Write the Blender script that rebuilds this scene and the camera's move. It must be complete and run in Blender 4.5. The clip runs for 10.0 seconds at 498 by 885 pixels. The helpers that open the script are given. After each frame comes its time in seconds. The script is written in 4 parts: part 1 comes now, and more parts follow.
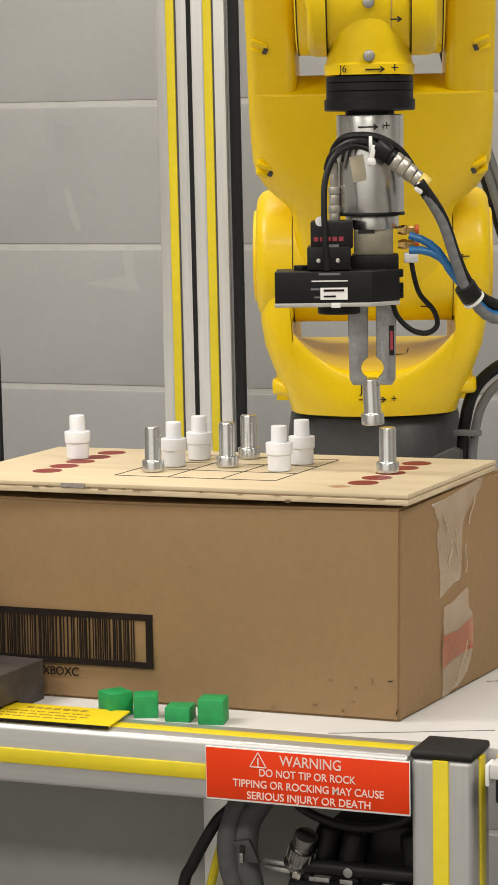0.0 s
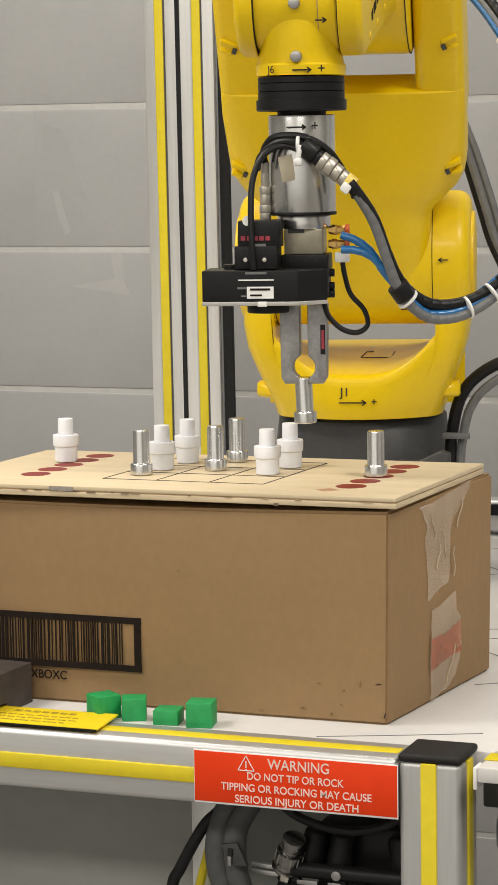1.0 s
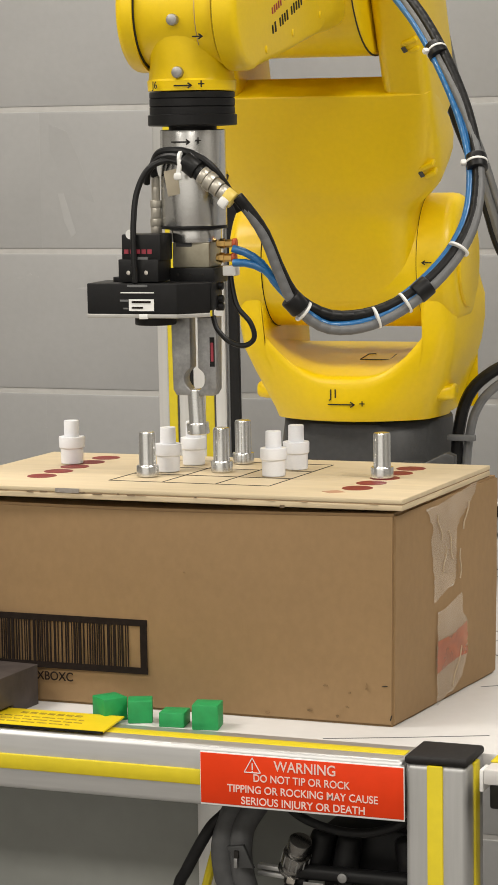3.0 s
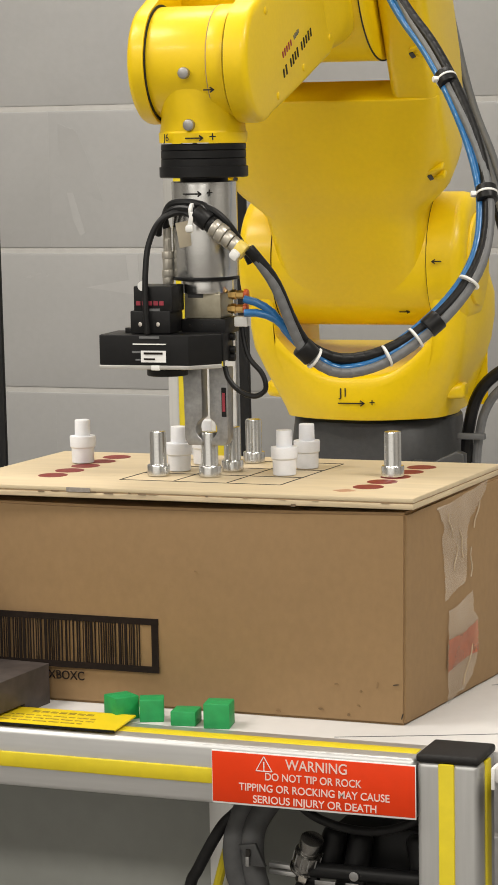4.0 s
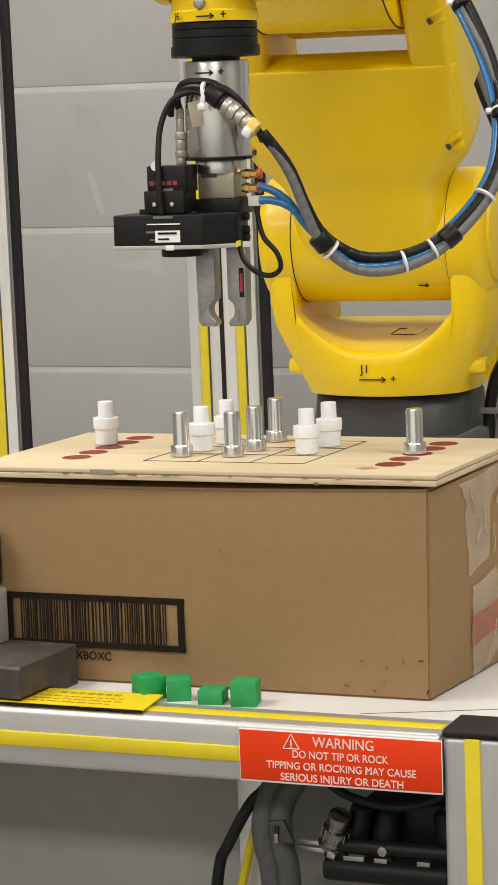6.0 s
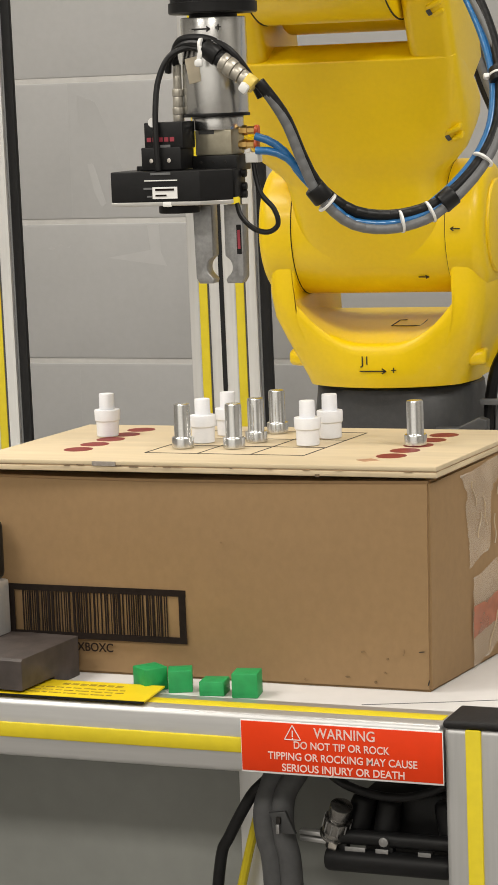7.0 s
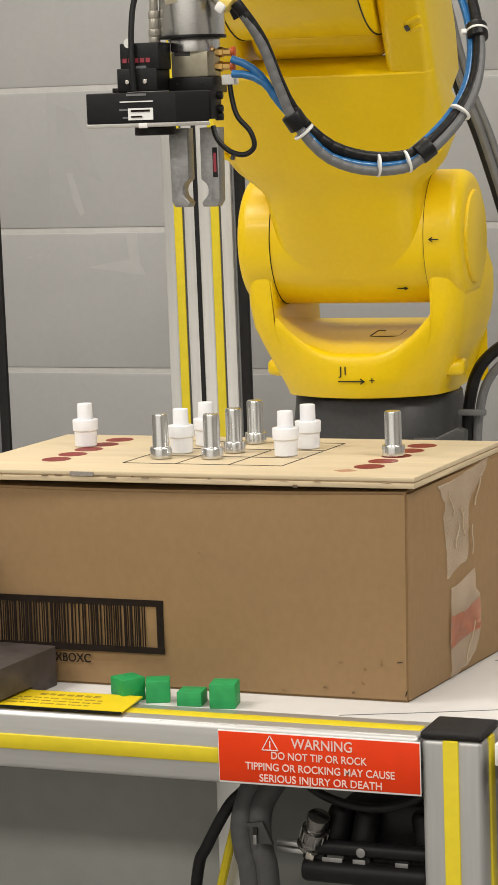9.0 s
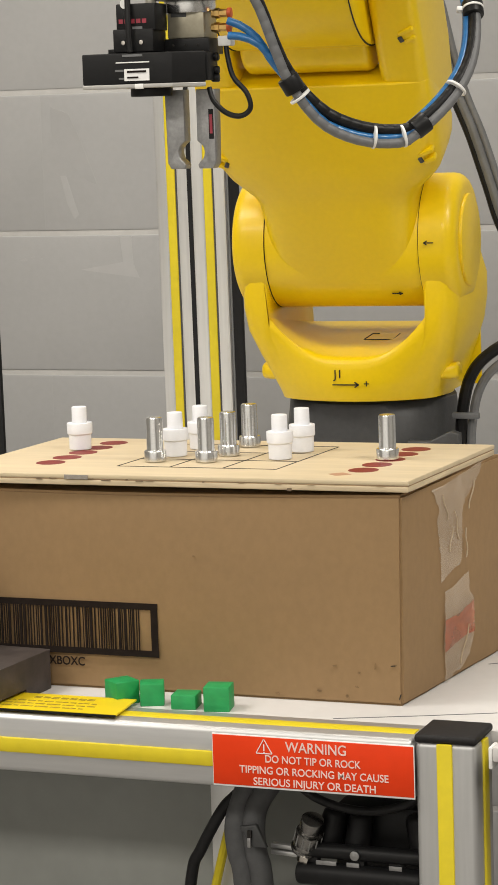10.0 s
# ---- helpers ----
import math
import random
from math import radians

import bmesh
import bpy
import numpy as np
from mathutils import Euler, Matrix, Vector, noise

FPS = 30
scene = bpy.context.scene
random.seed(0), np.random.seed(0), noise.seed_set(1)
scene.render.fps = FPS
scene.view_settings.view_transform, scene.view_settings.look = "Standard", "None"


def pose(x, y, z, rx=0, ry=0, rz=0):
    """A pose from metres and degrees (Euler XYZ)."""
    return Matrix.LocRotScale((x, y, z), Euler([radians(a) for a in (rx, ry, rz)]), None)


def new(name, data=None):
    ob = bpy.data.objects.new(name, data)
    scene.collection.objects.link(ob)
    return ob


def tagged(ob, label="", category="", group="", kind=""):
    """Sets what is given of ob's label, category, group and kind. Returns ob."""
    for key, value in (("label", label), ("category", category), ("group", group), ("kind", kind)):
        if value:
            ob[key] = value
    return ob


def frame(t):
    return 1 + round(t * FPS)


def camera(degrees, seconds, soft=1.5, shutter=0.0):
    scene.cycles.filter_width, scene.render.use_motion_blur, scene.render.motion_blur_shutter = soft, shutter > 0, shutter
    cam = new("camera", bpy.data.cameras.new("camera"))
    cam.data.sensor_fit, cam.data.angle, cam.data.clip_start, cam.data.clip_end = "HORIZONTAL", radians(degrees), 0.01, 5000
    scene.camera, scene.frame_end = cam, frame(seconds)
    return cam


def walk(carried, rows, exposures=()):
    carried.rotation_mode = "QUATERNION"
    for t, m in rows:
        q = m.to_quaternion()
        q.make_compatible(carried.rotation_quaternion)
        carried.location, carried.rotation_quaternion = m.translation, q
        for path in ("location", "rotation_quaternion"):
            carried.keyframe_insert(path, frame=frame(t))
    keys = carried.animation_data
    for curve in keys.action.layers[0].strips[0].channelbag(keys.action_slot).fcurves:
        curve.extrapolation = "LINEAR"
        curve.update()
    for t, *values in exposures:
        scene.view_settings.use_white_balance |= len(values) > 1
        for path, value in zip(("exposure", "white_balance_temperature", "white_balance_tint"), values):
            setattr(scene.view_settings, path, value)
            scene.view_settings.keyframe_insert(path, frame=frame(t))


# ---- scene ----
cam = camera(11.71, 10.0)
# t, place, turn (pitch + 90, roll, yaw)
PATH = [
    (0, (0.4973, -1.5874, 0.4358), (82.711, -0.975, 21.165)),
    (0.5, (0.4974, -1.5890, 0.4375), (82.724, -0.999, 21.029)),
    (1, (0.4986, -1.5881, 0.4372), (82.748, -0.929, 20.914)),
    (1.5, (0.4979, -1.5889, 0.4372), (82.768, -0.944, 20.853)),
    (2, (0.4976, -1.5883, 0.4371), (82.789, -0.939, 20.871)),
    (3.5, (0.4970, -1.5875, 0.4367), (82.797, -0.974, 21.114)),
    (4, (0.4959, -1.5908, 0.4378), (82.764, -1.065, 21.210)),
    (4.5, (0.5010, -1.5885, 0.4391), (82.699, -1.265, 21.475)),
    (5, (0.4948, -1.5923, 0.4374), (82.567, -1.502, 21.686)),
    (5.5, (0.4986, -1.5954, 0.4414), (82.357, -1.918, 21.747)),
    (7, (0.5023, -1.6016, 0.4463), (81.899, -2.157, 21.850)),
    (7.5, (0.5039, -1.6017, 0.4477), (81.954, -2.068, 21.690)),
    (8, (0.5044, -1.6034, 0.4496), (82.003, -2.072, 21.580)),
    (8.5, (0.5036, -1.6026, 0.4481), (82.085, -1.936, 21.424)),
    (9, (0.5030, -1.6020, 0.4475), (82.091, -1.973, 21.335)),
    (9.5, (0.5032, -1.6034, 0.4491), (82.102, -1.971, 21.223)),
    (10, (0.5029, -1.6041, 0.4493), (82.122, -1.904, 21.169)),
]

walk(cam, [(t, pose(*e, rx, 0, rz) @ pose(0, 0, 0, 0, 0, roll)) for t, e, (rx, roll, rz) in PATH])

# ---- world and lamps ----
world = bpy.data.worlds.new("world")
world.use_nodes = True
scene.world = world
world.node_tree.nodes["Background"].inputs[0].default_value = (0.75, 0.78, 0.8, 1)
world.node_tree.nodes["Background"].inputs[1].default_value = 0.025
scene.view_settings.exposure = -0.37
FLOOR, CEIL = -0.9, 2.1
for lx, ly, power in ((-1.6, -0.6, 58), (1.5, -0.5, 60), (-1.6, -2.6, 62), (0.6, -2.6, 58), (-0.5, 0.75, 27)):
    lamp = bpy.data.lights.new("ceiling_lamp", "AREA")
    lamp.shape, lamp.size, lamp.size_y = "RECTANGLE", 1.15, 0.55
    lamp.energy, lamp.color = power, (1.0, 0.945, 0.862)
    ob = new("ceiling_lamp", lamp)
    ob.matrix_basis = pose(lx, ly, CEIL - 0.03)


# ---- materials ----
def surf(name, col, rough=0.5, metal=0.0, vary=0.08, scale=60.0, stain=0.06, stain_scale=6.0, bump=0.0, bump_scale=None, stretch=(1, 1, 1), coat=0.0, island=0.0, subsurface=0.0):
    m = bpy.data.materials.new(name)
    m.use_nodes = True
    nt = m.node_tree
    b = nt.nodes["Principled BSDF"]
    co = nt.nodes.new("ShaderNodeTexCoord")
    mp = nt.nodes.new("ShaderNodeMapping")
    mp.inputs["Scale"].default_value = stretch
    nt.links.new(co.outputs["Object"], mp.inputs[0])
    fine, broad = nt.nodes.new("ShaderNodeTexNoise"), nt.nodes.new("ShaderNodeTexNoise")
    for n, s in ((fine, scale), (broad, stain_scale)):
        n.inputs["Scale"].default_value = s
        n.inputs["Detail"].default_value = 4
        nt.links.new(mp.outputs[0], n.inputs["Vector"])
    amount = None
    for n, k in ((fine, vary), (broad, stain)):
        mr = nt.nodes.new("ShaderNodeMapRange")
        mr.inputs[1].default_value, mr.inputs[2].default_value = 0.3, 0.7
        mr.inputs[3].default_value, mr.inputs[4].default_value = 1 - k, 1 + k
        nt.links.new(n.outputs[0], mr.inputs[0])
        if amount is None:
            amount = mr.outputs[0]
        else:
            mu = nt.nodes.new("ShaderNodeMath")
            mu.operation = "MULTIPLY"
            nt.links.new(amount, mu.inputs[0])
            nt.links.new(mr.outputs[0], mu.inputs[1])
            amount = mu.outputs[0]
    if island:
        info = nt.nodes.new("ShaderNodeObjectInfo")
        mr = nt.nodes.new("ShaderNodeMapRange")
        mr.inputs[3].default_value, mr.inputs[4].default_value = 1 - island, 1 + island
        nt.links.new(info.outputs["Random"], mr.inputs[0])
        mu = nt.nodes.new("ShaderNodeMath")
        mu.operation = "MULTIPLY"
        nt.links.new(amount, mu.inputs[0])
        nt.links.new(mr.outputs[0], mu.inputs[1])
        amount = mu.outputs[0]
    mix = nt.nodes.new("ShaderNodeVectorMath")
    mix.operation = "SCALE"
    mix.inputs[0].default_value = col
    nt.links.new(amount, mix.inputs["Scale"])
    nt.links.new(mix.outputs[0], b.inputs["Base Color"])
    rr = nt.nodes.new("ShaderNodeMapRange")
    rr.inputs[3].default_value, rr.inputs[4].default_value = max(0.02, rough - 0.08), min(1, rough + 0.08)
    nt.links.new(broad.outputs[0], rr.inputs[0])
    nt.links.new(rr.outputs[0], b.inputs["Roughness"])
    b.inputs["Metallic"].default_value = metal
    b.inputs["Coat Weight"].default_value = coat
    b.inputs["Coat Roughness"].default_value = 0.15
    if subsurface:
        b.inputs["Subsurface Weight"].default_value = subsurface
        b.inputs["Subsurface Radius"].default_value = (0.006, 0.006, 0.006)
    if bump:
        bn = nt.nodes.new("ShaderNodeTexNoise")
        bn.inputs["Scale"].default_value = bump_scale or scale
        bn.inputs["Detail"].default_value = 5
        nt.links.new(mp.outputs[0], bn.inputs["Vector"])
        bp = nt.nodes.new("ShaderNodeBump")
        bp.inputs["Strength"].default_value = bump
        bp.inputs["Distance"].default_value = 0.002
        nt.links.new(bn.outputs[0], bp.inputs["Height"])
        nt.links.new(bp.outputs[0], b.inputs["Normal"])
    return m


WALL = surf("painted_block", (0.393, 0.390, 0.386), 0.32, vary=0.02, scale=90, stain=0.10, stain_scale=2.6, bump=0.07, bump_scale=120, island=0.015)
MORTAR = surf("painted_mortar", (0.52, 0.51, 0.49), 0.45, vary=0.04, scale=80, bump=0.3)
PLAIN = surf("plain_paint", (0.34, 0.33, 0.31), 0.8, vary=0.03, bump=0.1)
FLOORM = surf("sealed_concrete", (0.2, 0.19, 0.18), 0.35, vary=0.1, scale=30, stain=0.12, stain_scale=2)
CEILM = surf("ceiling_tile", (0.75, 0.75, 0.73), 0.9, vary=0.05, bump=0.2)
ALU = surf("anodised_profile", (0.55, 0.55, 0.545), 0.42, 0.75, vary=0.05, scale=240, stain=0.04, stretch=(0.05, 1, 1))
# darker copy of the profile metal; dim reflections on the cart posts are in its colour
ALUC = surf("anodised_post_shaded", (0.47, 0.47, 0.465), 0.45, 0.7, vary=0.05, scale=240, stain=0.04, stretch=(1, 1, 0.05))
ALUV = surf("anodised_profile_upright", (0.68, 0.68, 0.67), 0.42, 0.75, vary=0.05, scale=240, stain=0.04, stretch=(1, 1, 0.05))
BRIGHT = surf("turned_aluminium", (0.76, 0.76, 0.75), 0.25, 1.0, vary=0.05, scale=900, stain=0.03, stretch=(0.2, 0.2, 2.0))
STEEL = surf("milled_steel", (0.35, 0.35, 0.35), 0.42, 0.9, vary=0.12, scale=300, stain=0.1, stain_scale=40)
NICKEL = surf("nickel", (0.66, 0.63, 0.58), 0.22, 1.0, vary=0.06, scale=200)
BOLTM = surf("dull_bolt", (0.36, 0.35, 0.34), 0.42, 0.9, vary=0.1, scale=300)
PLUGM = surf("satin_plug", (0.50, 0.47, 0.41), 0.38, 0.7, vary=0.12, scale=200)
BRASS = surf("brass", (0.62, 0.40, 0.14), 0.28, 1.0, vary=0.1, scale=200)
YELLOW = surf("robot_enamel", (0.81, 0.560, 0.0015), 0.40, vary=0.02, scale=220, stain=0.03, stain_scale=9, bump=0.03, bump_scale=900, coat=0.12)
YELLOW.node_tree.nodes["Principled BSDF"].inputs["Specular IOR Level"].default_value = 0.38
STRIP = surf("yellow_strip", (0.66, 0.53, 0.012), 0.45, vary=0.04, scale=120)
BLACK = surf("black_plastic", (0.008, 0.008, 0.0085), 0.45, vary=0.15, scale=150, bump=0.05)
CAPM = surf("black_cap", (0.014, 0.013, 0.013), 0.62, vary=0.2, scale=300, bump=0.12, bump_scale=700)
RUBBER = surf("black_cable_jacket", (0.010, 0.010, 0.0105), 0.42, vary=0.2, scale=120)
GREYC = surf("grey_cable_jacket", (0.14, 0.143, 0.147), 0.5, vary=0.1, scale=120)
BLUEC = surf("blue_air_hose", (0.018, 0.14, 0.36), 0.3, vary=0.1, scale=120, coat=0.3)
BASEG = surf("dark_grey_casting", (0.046, 0.047, 0.048), 0.5, vary=0.1, scale=180, stain=0.1, bump=0.1, bump_scale=500)
CARD = surf("kraft_cardboard", (0.272, 0.169, 0.077), 0.72, vary=0.045, scale=160, stain=0.07, stain_scale=5, bump=0.06, bump_scale=40, stretch=(1, 1, 0.8))
PLY = surf("birch_plywood", (0.575, 0.47, 0.31), 0.6, vary=0.06, scale=60, stain=0.06, stain_scale=9, bump=0.08, stretch=(0.25, 2.2, 1))
PLYEDGE = surf("plywood_edge", (0.58, 0.47, 0.31), 0.75, vary=0.18, scale=70, stain=0.1, stretch=(0.3, 0.3, 4), bump=0.3)
GLUE = surf("plywood_glue_line", (0.38, 0.26, 0.15), 0.8, vary=0.3, scale=60)
DOT = surf("red_brown_paint", (0.19, 0.016, 0.012), 0.6, vary=0.12, scale=200, stain=0.1, stain_scale=60)
INK = surf("black_marker", (0.02, 0.018, 0.016), 0.7, vary=0.3, scale=300)
PRINT = surf("printed_ink", (0.016, 0.011, 0.009), 0.7, vary=0.2, scale=200, stain=0.15, stain_scale=40)
WHITEP = surf("white_printed_plastic", (0.80, 0.815, 0.86), 0.42, vary=0.02, scale=500, bump=0.1, bump_scale=900, stretch=(1, 1, 4), subsurface=0.25)
GREEN = surf("green_cube_paint", (0.014, 0.29, 0.080), 0.55, vary=0.1, scale=120, stain=0.08, stain_scale=40, bump=0.15)
TOPM = surf("white_laminate", (0.62, 0.605, 0.59), 0.3, vary=0.02, scale=80, stain=0.03, coat=0.2)
DARKB = surf("dark_brown_block", (0.055, 0.043, 0.038), 0.6, vary=0.25, scale=70, stain=0.2, stain_scale=20, bump=0.3)
REDL = surf("red_label", (0.72, 0.045, 0.006), 0.4, vary=0.03, scale=80)
YLAB = surf("yellow_label", (0.78, 0.58, 0.01), 0.4, vary=0.03, scale=80)
WHITE = surf("white_paint", (0.8, 0.8, 0.79), 0.5, vary=0.03)
PANELG = surf("grey_panel", (0.25, 0.258, 0.24), 0.5, vary=0.04, scale=50, stain=0.08, stain_scale=4)
NYLON = surf("white_nylon", (0.78, 0.78, 0.76), 0.4, vary=0.04, subsurface=0.1)
BEIGE = surf("plated_body", (0.36, 0.33, 0.25), 0.35, 0.6, vary=0.08, scale=200)
MAROON = surf("dark_red_print", (0.30, 0.03, 0.05), 0.5)
ORANGE = surf("orange_collar", (0.55, 0.09, 0.015), 0.4)
HOSEM = surf("dark_hose", (0.085, 0.086, 0.088), 0.5, vary=0.1, scale=120)
DARKMET = surf("dark_nickel", (0.26, 0.255, 0.245), 0.24, 1.0, vary=0.1, scale=200)
LIGHTP = surf("lighter_wall_patch", (0.43, 0.427, 0.422), 0.35, vary=0.02)
DARKP = surf("darker_wall_patch", (0.382, 0.379, 0.375), 0.3, vary=0.02)
for mt in (BLACK, RUBBER, HOSEM, CAPM, PRINT, INK):
    mt.node_tree.nodes["Principled BSDF"].inputs["Specular IOR Level"].default_value = 0.26
PRINT.node_tree.nodes["Principled BSDF"].inputs["Specular IOR Level"].default_value = 0.1
REDL.node_tree.nodes["Principled BSDF"].inputs["Specular IOR Level"].default_value = 0.22
YTAPE = surf("yellow_tape", (0.72, 0.55, 0.12), 0.4)


def tape_material():
    m = surf("clear_tape", (0.86, 0.77, 0.65), 0.22, vary=0.2, scale=70, stain=0.2, stain_scale=25, bump=0.9, bump_scale=55)
    b = m.node_tree.nodes["Principled BSDF"]
    b.inputs["Alpha"].default_value = 0.25
    return m


TAPE = tape_material()


# ---- mesh helpers ----
def ring_faces(bm, a, b):
    n = len(a)
    for i in range(n):
        bm.faces.new((a[i], a[(i + 1) % n], b[(i + 1) % n], b[i]))


def place(bm, verts, m):
    if m is not None:
        bmesh.ops.transform(bm, matrix=m, verts=verts)


def add_box(bm, c, s, bevel=0.0, m=None, seg=2):
    r = bmesh.ops.create_cube(bm, size=1.0, matrix=Matrix.Translation(c) @ Matrix.Diagonal((*s, 1)))
    vs = r["verts"]
    if bevel:
        es = list({e for v in vs for e in v.link_edges})
        r = bmesh.ops.bevel(bm, geom=vs + es, offset=bevel, segments=seg, affect="EDGES", profile=0.5)
        vs = list({v for f in r["faces"] for v in f.verts} | {v for v in vs if v.is_valid})
        seen, todo = set(vs), list(vs)
        while todo:
            v = todo.pop()
            for e in v.link_edges:
                o = e.other_vert(v)
                if o not in seen:
                    seen.add(o)
                    todo.append(o)
        vs = list(seen)
    place(bm, vs, m)
    return bm


def add_lathe(bm, prof, m=None, n=32):
    """prof: (radius, height) from bottom to top, closed with caps."""
    rings, vs = [], []
    for r, z in prof:
        ring = [bm.verts.new((r * math.cos(2 * math.pi * i / n), r * math.sin(2 * math.pi * i / n), z)) for i in range(n)]
        rings.append(ring)
        vs += ring
    for a, b in zip(rings, rings[1:]):
        ring_faces(bm, a, b)
    bm.faces.new(rings[0][::-1])
    bm.faces.new(rings[-1])
    place(bm, vs, m)
    return bm


def round_prof(r, z0, z1, e):
    return [(r - e, z0), (r - e * 0.3, z0 + e * 0.3), (r, z0 + e), (r, z1 - e), (r - e * 0.3, z1 - e * 0.3), (r - e, z1)]


AX = {"x": Euler((0, math.pi / 2, 0)).to_matrix().to_4x4(), "y": Euler((-math.pi / 2, 0, 0)).to_matrix().to_4x4(), "z": Matrix.Identity(4)}


def add_cyl(bm, c, r, length, axis="z", e=0.0, n=32, m=None):
    mm = Matrix.Translation(c) @ AX[axis]
    if m is not None:
        mm = m @ mm
    e = e or min(r, length) * 0.06
    return add_lathe(bm, round_prof(r, -length / 2, length / 2, e), mm, n)


def add_prism(bm, outline, lo, hi, axis="x", bevel=0.0, m=None, seg=3, ends=(0, 1)):
    """outline in the two other axes (y, z for x; x, z for y; x, y for z)."""
    def at(u, v, w):
        return {"x": (w, u, v), "y": (u, w, v), "z": (u, v, w)}[axis]
    a = [bm.verts.new(at(u, v, lo)) for u, v in outline]
    b = [bm.verts.new(at(u, v, hi)) for u, v in outline]
    fs = [bm.faces.new(a[::-1]), bm.faces.new(b)]
    ring_faces(bm, a, b)
    vs = a + b
    bmesh.ops.recalc_face_normals(bm, faces=list({f for v in vs for f in v.link_faces}))
    if bevel:
        es = list({e for k in ends for e in fs[k].edges})
        r = bmesh.ops.bevel(bm, geom=es, offset=bevel, segments=seg, affect="EDGES", profile=0.5)
        seen, todo = set(r["verts"]), list(r["verts"])
        while todo:
            v = todo.pop()
            for e in v.link_edges:
                o = e.other_vert(v)
                if o not in seen:
                    seen.add(o)
                    todo.append(o)
        vs = list(seen)
    place(bm, vs, m)
    return bm


def add_loft(bm, sections, m=None, n=40, axis="z"):
    """sections: (along, cx, cy, half x, half y, power): rounded-rectangle rings joined along an axis."""
    rings, vs = [], []
    for w, cx, cy, hx, hy, k in sections:
        ring = []
        for i in range(n):
            a = 2 * math.pi * i / n
            c, s = math.cos(a), math.sin(a)
            u = cx + hx * math.copysign(abs(c) ** (2 / k), c)
            v = cy + hy * math.copysign(abs(s) ** (2 / k), s)
            ring.append(bm.verts.new({"z": (u, v, w), "y": (u, w, v), "x": (w, u, v)}[axis]))
        rings.append(ring)
        vs += ring
    for a, b in zip(rings, rings[1:]):
        ring_faces(bm, a, b)
    bm.faces.new(rings[0][::-1])
    bm.faces.new(rings[-1])
    bmesh.ops.recalc_face_normals(bm, faces=list({f for v in vs for f in v.link_faces}))
    place(bm, vs, m)
    return bm


def smooth_path(pts, per=6):
    pts = [Vector(p) for p in pts]
    out = []
    for i in range(len(pts) - 1):
        p0, p1, p2, p3 = pts[max(i - 1, 0)], pts[i], pts[i + 1], pts[min(i + 2, len(pts) - 1)]
        for j in range(per):
            t = j / per
            out.append(0.5 * ((2 * p1) + (p2 - p0) * t + (2 * p0 - 5 * p1 + 4 * p2 - p3) * t * t + (3 * p1 - p0 - 3 * p2 + p3) * t ** 3))
    out.append(pts[-1])
    return out


def add_tube(bm, pts, r, n=10, per=6):
    pts = smooth_path(pts, per) if per else [Vector(p) for p in pts]
    rings, up = [], Vector((0.13, 0.31, 0.94)).normalized()
    for i, p in enumerate(pts):
        d = (pts[min(i + 1, len(pts) - 1)] - pts[max(i - 1, 0)]).normalized()
        s = d.cross(up)
        if s.length < 1e-3:
            s = d.cross(Vector((1, 0, 0)))
        s.normalize()
        up = s.cross(d).normalized()
        rings.append([bm.verts.new(p + r * (math.cos(2 * math.pi * k / n) * s + math.sin(2 * math.pi * k / n) * up)) for k in range(n)])
    for a, b in zip(rings, rings[1:]):
        ring_faces(bm, a, b)
    bm.faces.new(rings[0][::-1])
    bm.faces.new(rings[-1])
    return bm


def mesh_from(name, bm, material, sharp=35):
    bmesh.ops.recalc_face_normals(bm, faces=bm.faces[:])
    for f in bm.faces:
        f.smooth = True
    for e in bm.edges:
        e.smooth = len(e.link_faces) == 2 and e.calc_face_angle(0) < radians(sharp)
    me = bpy.data.meshes.new(name)
    bm.to_mesh(me)
    bm.free()
    me.materials.append(material)
    return me


def part(name, bm, material, parent=None, label="", m=None, sharp=35):
    ob = new(name, mesh_from(name, bm, material, sharp))
    ob.parent = parent
    if m is not None:
        ob.matrix_basis = m
    return tagged(ob, label) if label else ob


def thing(name, label, category, group="", kind="", m=None):
    ob = new(name)
    if m is not None:
        ob.matrix_basis = m
    return tagged(ob, label, category, group, kind)


def box(c, s, bevel=0.0, m=None, seg=2):
    return add_box(bmesh.new(), c, s, bevel, m, seg)


def cyl(c, r, length, axis="z", e=0.0, n=32, m=None):
    return add_cyl(bmesh.new(), c, r, length, axis, e, n, m)


def text(name, words, size, material, parent, m, spacing=1.0, width=None, bold=0.0):
    """Writing as a thin mesh that lies in its local xy plane, centred."""
    cu = bpy.data.curves.new(name, "FONT")
    cu.body, cu.size, cu.align_x, cu.align_y, cu.extrude, cu.space_character, cu.offset = words, size, "CENTER", "CENTER", 0.00015, spacing, bold
    tmp = bpy.data.objects.new(name, cu)
    scene.collection.objects.link(tmp)
    bpy.context.view_layer.update()
    me = bpy.data.meshes.new_from_object(tmp.evaluated_get(bpy.context.evaluated_depsgraph_get()))
    bpy.data.objects.remove(tmp)
    me.materials.clear()
    me.materials.append(material)
    if width:
        xs = [v.co.x for v in me.vertices]
        k = width / (max(xs) - min(xs))
        me.transform(Matrix.Diagonal((k, 1, 1, 1)))
    ob = new(name, me)
    ob.parent = parent
    ob.matrix_basis = m
    return ob


FRONT = Euler((math.pi / 2, 0, 0)).to_matrix().to_4x4()   # text plane facing -y

